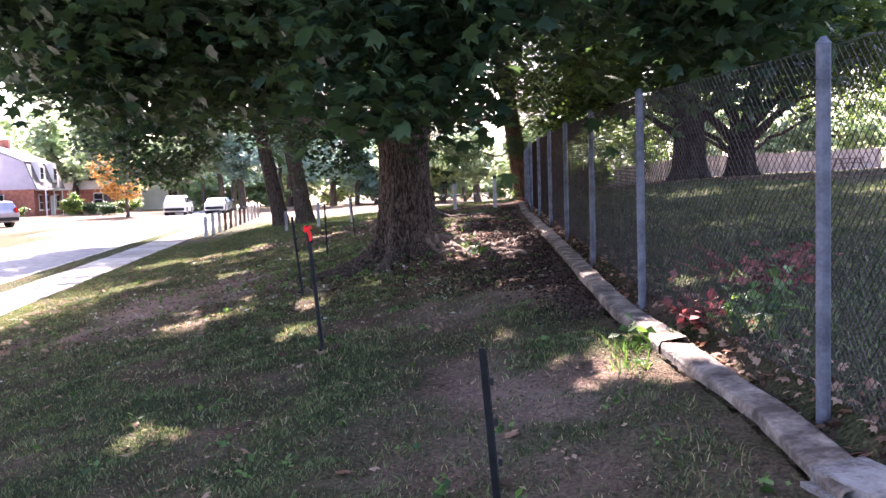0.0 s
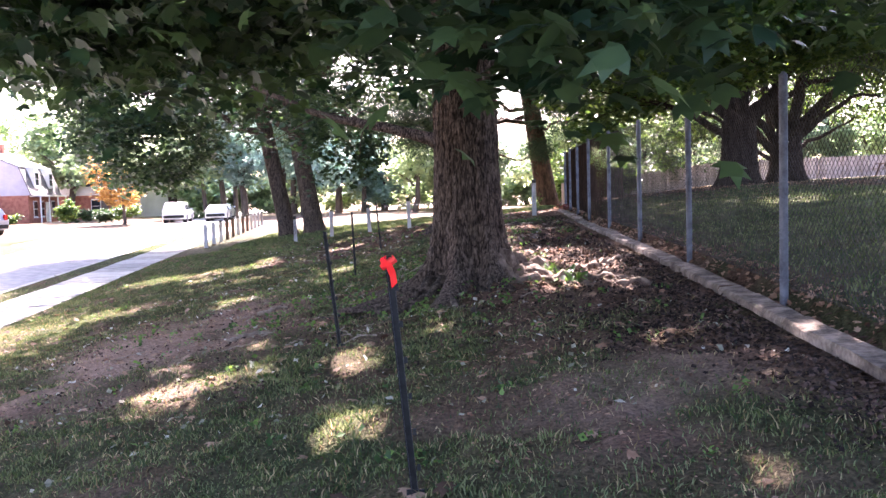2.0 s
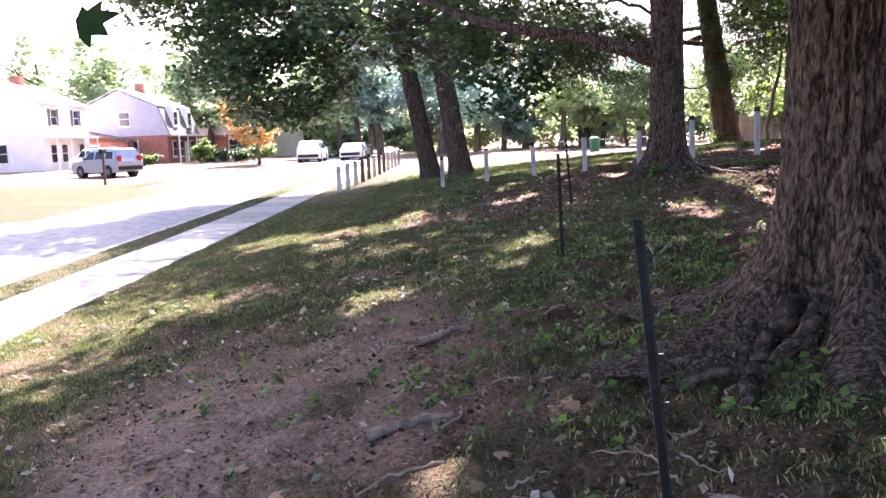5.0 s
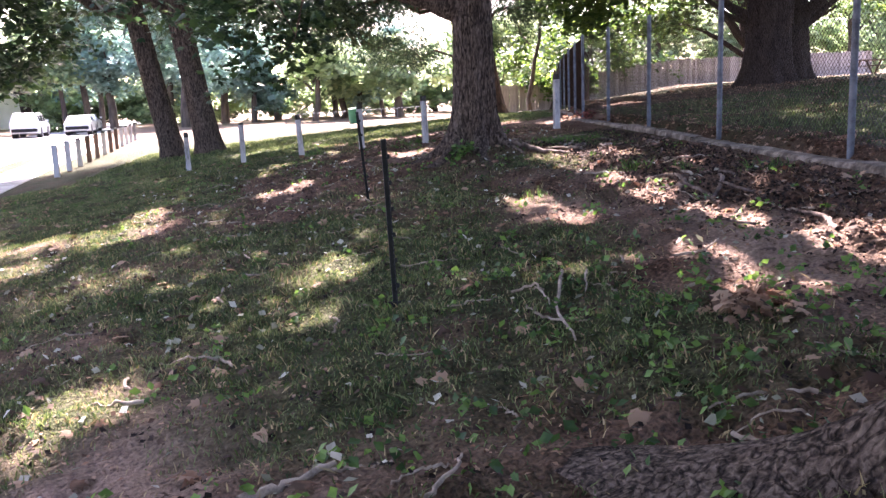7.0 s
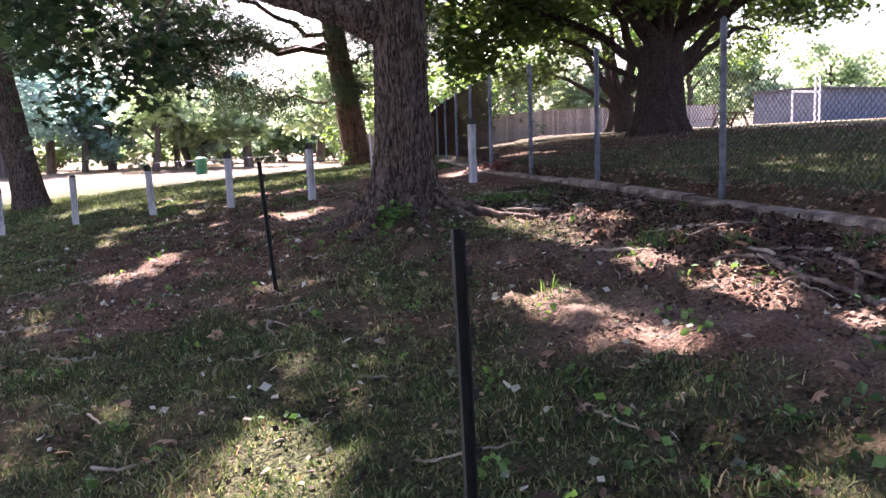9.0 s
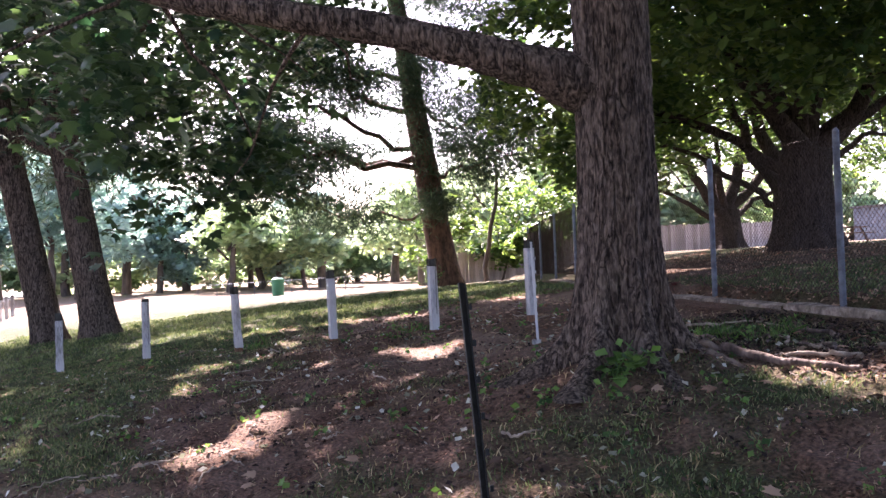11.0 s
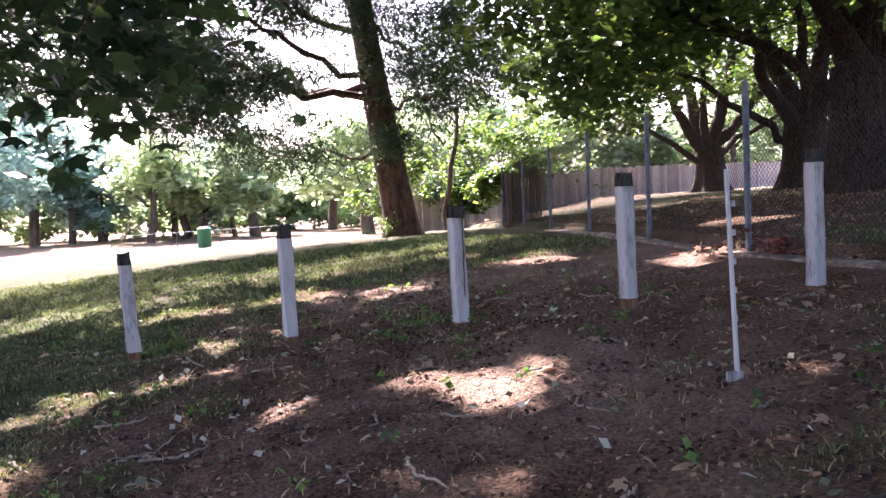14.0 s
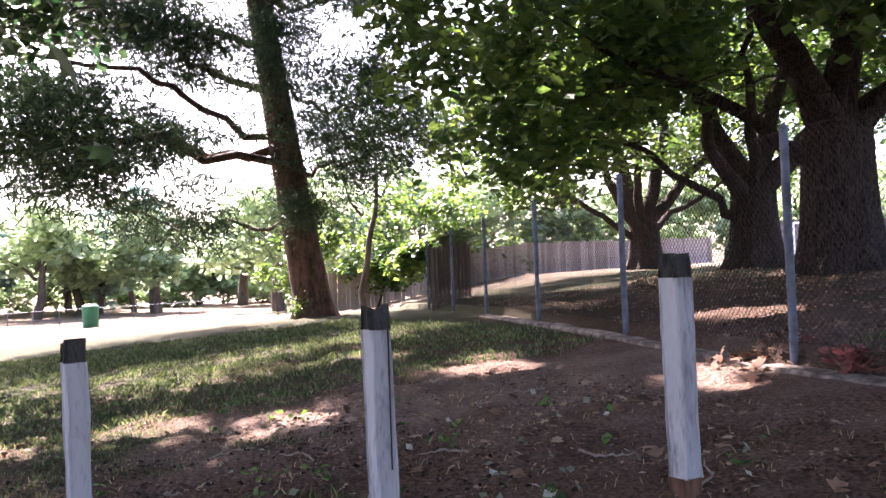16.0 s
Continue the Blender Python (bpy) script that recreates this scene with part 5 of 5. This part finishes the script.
blades("grass", 1300000, BANK, 0.042, 0.0036, BLADE, "short patchy shaded grass on the bank", 61, lambda x, y, r: on_bank(x, y) & (r.uniform(0, 1, len(x)) < turf(x, y) ** 1.6 * 0.9 * np.clip((fence_x(y) - 0.45 - x) / 0.9 + np.clip(7.5 - y, 0, 1), 0.12, 1)) & ((y < 26) | (x < 1.5)))
blades("dry_grass", 110000, BANK, 0.05, 0.0036, DRY_BLADE, "straw-coloured dead blades among the grass", 62, lambda x, y, r: on_bank(x, y) & (r.uniform(0, 1, len(x)) < 0.25 + 0.5 * turf(x, y)))
blades("lawn_grass", 80000, (1.7, 9.0, 2.0, 30.0), 0.07, 0.007, BLADE, "mown shaded lawn behind the fence", 63, lambda x, y, r: x > fence_x(y) + 0.1)
blades("field_grass", 60000, (-9.0, 4.0, 33.0, 44.0), 0.07, 0.009, BLADE, "sunlit grass before the field", 64, lambda x, y, r: (x > walk_x(y) + 0.05) & (x < fence_x(y) - 0.4))
blades("verge_grass", 50000, (-14.5, -8.0, 8.0, 42.0), 0.06, 0.007, BLADE, "narrow grass verge beside the street", 65, lambda x, y, r: (x < walk_x(y) - 1.46) & (x > walk_x(y) - 2.2))
TUFTS = [(1.0, 24.8, 0.7), (0.6, 20.6, 0.3), (0.95, 20.0, 0.25), (-0.62, 19.85, 0.15), (1.25, 5.75, 0.2), (1.15, 5.4, 0.16), (1.45, 19.3, 0.3), (0.35, 15.2, 0.25), (-0.9, 29.4, 0.3), (0.3, 13.2, 0.2), (-3.0, 30.7, 0.3), (1.5, 5.9, 0.25)]


def tuft_want(x, y, r):
    k = np.zeros(len(x), bool)
    for a, b, c in TUFTS:
        k |= (np.hypot(x - a, y - b) < c * r.uniform(0.2, 1.0, len(x))) & (r.uniform(0, 1, len(x)) < 0.35)
    return k


blades("grass_tuft", 420000, (-3.5, 2.0, 4.8, 31.2), 0.13, 0.004, WEED, "longer bright green tufts of grass", 66, tuft_want)


def flat_leaves(name, n, area, size, shape, material, label, seed, want, lift=0.008, up=1.2, cat="leaf litter"):
    x, y, r = scatter(n, *area, seed)
    k = want(x, y, r)
    x, y = x[k], y[k]
    ob = leaves(name, np.stack([x, y, ground_z(x, y) + lift], -1), size, shape, material, None, seed, flat=up, cut=False, spread=0.5)
    return tagged(ob, label, cat, kind="stuff")


def clear(x, y, r, p):
    return on_bank(x, y) & (r.uniform(0, 1, len(x)) < p)


flat_leaves("dead_leaves", 7500, BANK, 0.08, MAPLE, DEAD_LEAF, "scattered dry brown maple leaves", 71, lambda x, y, r: clear(x, y, r, np.where(y < 9, 0.12, 0.45 + 0.5 * (x > -1.0))), 0.014)
flat_leaves("leaf_crumbs", 150000, BANK, 0.027, OVAL, DEAD_LEAF, "broken leaf crumbs and bark chips on the soil", 72, lambda x, y, r: clear(x, y, r, np.clip(0.55 + 0.7 * waves(x, y, 41, 1.1), 0.04, 1) * (1.0 - 0.75 * turf(x, y))), 0.006)
flat_leaves("leaf_pile", 9000, (-0.6, 2.6, 13.0, 24.0), 0.042, MAPLE, DEAD_LEAF, "drift of dead leaves along the edging", 73, lambda x, y, r: clear(x, y, r, np.exp(-((fence_x(y) - 0.6 - x) / 0.35) ** 2) * 0.35), 0.02, 0.6)
flat_leaves("leaf_strip", 16000, (1.2, 2.9, 3.2, 30.0), 0.055, MAPLE, DEAD_LEAF, "strip of dry reddish leaves under the fence", 75, lambda x, y, r: (x > fence_x(y) - 0.06) & (x < fence_x(y) + 0.42) & (r.uniform(0, 1, len(x)) < np.exp(-((x - fence_x(y) - 0.1) / 0.2) ** 2)), 0.02, 0.6)
flat_leaves("leaf_gutter", 22000, (0.4, 1.9, 6.9, 14.0), 0.034, OVAL, MULCH, "dark leaf mould drifted before the edging", 76, lambda x, y, r: (x < fence_x(y) - 0.30) & (r.uniform(0, 1, len(x)) < 0.8 * np.exp(-((x - fence_x(y) + 0.5) / 0.28) ** 2)), 0.014, 0.8)


# Chips thin out where the soil is pale, sunlight painted in included.
flat_leaves("mulch_chips", 110000, (-0.6, 2.4, 9.0, 26.0), 0.036, OVAL, MULCH, "dark rotting bark chips and leaf mould", 77, lambda x, y, r: clear(x, y, r, np.clip((x + 0.1) / 0.7, 0, 1) * 0.75 * (1 - 0.8 * pale_lit_soil(x, y))), 0.012, 0.5)
flat_leaves("pale_leaves", 9000, (-6.0, 1.4, 8.0, 31.0), 0.05, OVAL, PALE_LEAF, "curled pale grey-green fallen leaves", 78, lambda x, y, r: clear(x, y, r, np.clip(0.22 + 0.4 * waves(x, y, 43, 1.7), 0.04, 0.7)), 0.02, 0.35)

flat_leaves("soil_debris", 90000, (-6.0, 0.2, 9.5, 32.0), 0.032, OVAL, MULCH, "dark bark crumbs and leaf mould among thin grass", 79, lambda x, y, r: clear(x, y, r, np.clip(0.30 + 0.55 * waves(x, y, 47, 0.9), 0.0, 0.9) * (1 - 0.7 * pale_lit_soil(x, y))), 0.010, 0.5)

flat_leaves("lawn_litter", 45000, (2.4, 13.0, 23.0, 42.0), 0.05, OVAL, DEAD_LEAF, "dry leaf crumbs under the old maples", 80, lambda x, y, r: (x > fence_x(y) + 0.15) & (r.uniform(0, 1, len(x)) < np.clip(0.35 + 0.5 * waves(x, y, 49, 1.5), 0.03, 0.9)), 0.012, 0.7)


def weeds(n, seed):
    """Low rosettes: a ring of small leaves round each crown."""
    x, y, r = scatter(n, *BANK, seed)
    p = 0.05 + 0.9 * np.exp(-(np.hypot(x + 1.7, y - 13.2) / 1.3) ** 2) + 0.4 * np.exp(-(np.hypot(x + 1.1, y - 23.0) / 0.8) ** 2) + 0.8 * np.exp(-((x + 1.2) / 1.2) ** 2 - ((y - 15.6) / 2.2) ** 2) + 0.5 * np.exp(-(np.hypot(x + 1.0, y - 29.3) / 0.7) ** 2)
    k = clear(x, y, r, np.clip(p, 0, 1))
    x, y = np.repeat(x[k], 9), np.repeat(y[k], 9)
    x, y = x + r.normal(0, 0.035, len(x)), y + r.normal(0, 0.035, len(y))
    at = np.stack([x, y, ground_z(x, y) + r.uniform(0.01, 0.07, len(x))], -1)
    tagged(leaves("broadleaf_weeds", at, 0.042, OVAL, WEED, None, seed, flat=0.25, cut=False, spread=0.6), "low broad-leaved weeds and ivy in the shade", "weeds", kind="stuff")


weeds(12000, 74)


def roots():
    """Roots that break the soil round the two near maples: thick ones that leave the flared foot and dive, thin ones between."""
    r = np.random.default_rng(81)
    for (cx, cy), tree, foot, runs in ((TREE_A, 0, 0.50, [(a, 0.068, 1.6) for a in (-3.05, -2.72, -2.45, -2.2, -1.93)] + [(a, 0.045, 0.8) for a in (-1.62, -1.3, -1.05)] + [(a, 0.034, 1.3) for a in (-3.12, -2.95, -2.83, -2.63, -2.53, -2.37, -2.29, -2.1, -2.0, -1.82, -1.72, -1.5, 2.5, 2.75, 3.0)] + [(a, 0.075, 2.2) for a in (-0.85, -0.55, -0.25, 0.0, 0.3)] + [(a, 0.04, 1.8) for a in (-0.7, -0.4, -0.1, 0.15, 0.5, 0.8)]),
                                       (TREE_B, 1, 0.36, [(a, 0.035, 1.5) for a in (-0.8, -0.3, 0.2, 0.5)])):
        owner = [o for o in scene.objects if o.name.startswith("maple_tree") and not o.parent][tree]
        for a, thick, length in runs:
            n = 44
            t = np.linspace(0, 1, n)
            length = length * r.uniform(0.75, 1.2)
            ang = a + np.cumsum(r.normal(0, 0.10, n)) + 0.25 * np.sin(t * 5 + a * 3) * t
            x = cx + (foot - 0.12) * math.cos(a) + np.cumsum(np.cos(ang)) * length / n
            y = cy + (foot - 0.12) * math.sin(a) + np.cumsum(np.sin(ang)) * length / n
            rad = thick * (1 - 0.78 * t ** 0.7) * r.uniform(0.8, 1.2, n) * r.uniform(0.9, 1.15)
            z = ground_z(x, y) + thick * 1.7 * np.exp(-t * length / 0.20) + rad * 0.25 - 0.02 * t + 0.03 * thick / 0.1 * np.sin(t * 13 + 5 * a)
            keep = x < fence_x(y) - 0.5
            if keep.sum() > 6:
                v, f = tube_arrays(np.stack([x, y, z], -1)[keep], rad[keep], 14, 0.30, int(r.integers(1e6)))
                # darker root colour outside the bearings -0.9 to 1.2
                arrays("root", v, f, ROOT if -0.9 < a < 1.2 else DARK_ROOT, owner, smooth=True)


roots()


def branch_piece(name, label, pts, r0, cat="stick", material=None):
    p = np.array([(x, y, gz(x, y) + h) for x, y, h in pts])
    t = np.linspace(0, 1, len(p))
    tt = np.linspace(0, 1, 14)
    q = np.stack([np.interp(tt, t, p[:, i]) for i in range(3)], -1)
    q += np.random.default_rng(int(r0 * 1e4)).normal(0, 0.006, q.shape)
    v, f = tube_arrays(q, np.linspace(r0, r0 * 0.5, 14), 7, 0.1, 3)
    tagged(arrays(name, v, f, material or TWIG, smooth=True), label, cat)


branch_piece("fallen_twig", "pale forked dry twig lying on the soil", ((-1.23, 16.85, 0.05), (-1.32, 16.61, 0.05), (-1.44, 16.24, 0.03), (-1.50, 15.88, 0.03), (-1.50, 15.65, 0.02)), 0.012)
branch_piece("fallen_twig", "pale forked dry twig lying on the soil", ((-1.61, 16.63, 0.03), (-1.48, 16.53, 0.06), (-1.46, 16.24, 0.03)), 0.0095)
branch_piece("fallen_twig", "short pale twig standing in the turf", ((-1.14, 16.64, 0.06), (-1.20, 16.48, 0.02)), 0.007)
branch_piece("fallen_branch", "broken dead branch lying beside the maple", ((0.02, 23.3, 0.05), (0.2, 22.95, 0.05), (0.45, 22.5, 0.04)), 0.035, material=OLD_BARK)
branch_piece("fallen_branch", "half-rotten pale branch on bare soil", ((-3.2, 12.35, 0.02), (-3.0, 12.42, 0.03), (-2.78, 12.5, 0.02)), 0.03)
branch_piece("fallen_branch", "half-rotten pale branch on bare soil", ((-3.25, 14.1, 0.02), (-3.05, 14.25, 0.04), (-2.9, 14.3, 0.02)), 0.031)
branch_piece("fallen_branch", "half-rotten pale branch on bare soil", ((-3.05, 14.65, 0.02), (-2.7, 14.72, 0.03)), 0.022)
sr = np.random.default_rng(93)
for i in range(46):
    y = sr.uniform(16.5, 25.5)
    x = float(fence_x(y)) - sr.uniform(0.5, 2.0)
    a, n = sr.normal(1.2, 0.7), sr.uniform(0.25, 0.8)
    branch_piece("fallen_branch", "dark broken stick on leaf mould beside the edging", ((x, y, 0.025), (x + 0.5 * n * math.cos(a), y + 0.5 * n * math.sin(a), 0.05), (x + n * math.cos(a + 0.25), y + n * math.sin(a + 0.25), 0.03)), float(sr.uniform(0.010, 0.024)), material=OLD_BARK if i % 3 else TWIG)
rr = np.random.default_rng(91)
for i in range(170):
    x, y = rr.uniform(-4.5, 1.4), rr.uniform(11.0, 31.5)
    a, n = rr.uniform(0, 6.28), rr.uniform(0.10, 0.55)
    branch_piece("fallen_twig", "small dry twig lying on the ground", ((x, y, 0.012), (x + 0.5 * n * math.cos(a), y + 0.5 * n * math.sin(a), 0.02), (x + n * math.cos(a + 0.3), y + n * math.sin(a + 0.3), 0.012)), float(rr.uniform(0.004, 0.011)))


def weed_plant(x, y, h, seed, m=WEED, label="leafy bright green weed by the edging", wide=0.12, stems=5):
    top = thing("weed_plant", label, "plant", (x, y, gz(x, y)))
    r = np.random.default_rng(seed)
    pts = []
    for i in range(stems):
        tip = np.array([r.normal(0, wide), r.normal(0, wide), h * r.uniform(0.5, 1)])
        v, f = tube_arrays(bend((0, 0, -0.02), tip, 0.02, 0.01, 6, seed + i), np.linspace(0.006, 0.003, 6), 5)
        arrays("stem", v, f, m, top)
        pts.append(tip * r.uniform(0.3, 1.0, (12, 1)) + r.normal(0, 0.035, (12, 3)))
    leaves("foliage", np.concatenate(pts), 0.09, OVAL, m, top, seed, cut=False)


RED_BRUSH = mat("withered_red_leaf", (0.09, 0.035, 0.028), (0.30, 0.13, 0.10), 0.85, 3, 0, island=0.8, trans=0.2)


def leaf_heap(x, y, wide, n, seed):
    r = np.random.default_rng(seed)
    px, py = x + r.normal(0, wide, n), y + r.normal(0, wide, n)
    at = np.stack([px, py, ground_z(px, py) + 0.01 + r.uniform(0, 1, n) * 0.10 * np.exp(-((px - x) ** 2 + (py - y) ** 2) / (2 * wide * wide))], -1)
    tagged(leaves("leaf_heap", at, 0.085, MAPLE, DEAD_LEAF, None, seed, flat=0.3, cut=False), "small heap of curled brown maple leaves", "leaves", kind="stuff")


weed_plant(4.1, 49.7, 0.9, 620, LEAF_LIGHT, "yellow-green sapling at the foot of the pine", 0.35, 14)
weed_plant(1.95, 5.1, 0.5, 601)
weed_plant(1.85, 5.5, 0.3, 602)
weed_plant(1.32, 5.95, 0.09, 603, wide=0.06, stems=3)
weed_plant(0.55, 12.6, 0.2, 604)
weed_plant(-0.95, 23.0, 0.25, 605)
weed_plant(2.45, 6.5, 0.42, 606, RED_BRUSH, "withered reddish brush behind the chain-link fence", 0.28, 16)
weed_plant(2.85, 29.6, 0.2, 607, RED_BRUSH, "withered reddish brush behind the chain-link fence", 0.22, 8)
weed_plant(1.75, 5.9, 0.16, 608, RED_BRUSH, "withered reddish brush beside the edging", 0.16, 8)
leaf_heap(-0.68, 15.55, 0.10, 110, 611)
leaf_heap(2.9, 30.5, 0.25, 90, 612)
pavement()
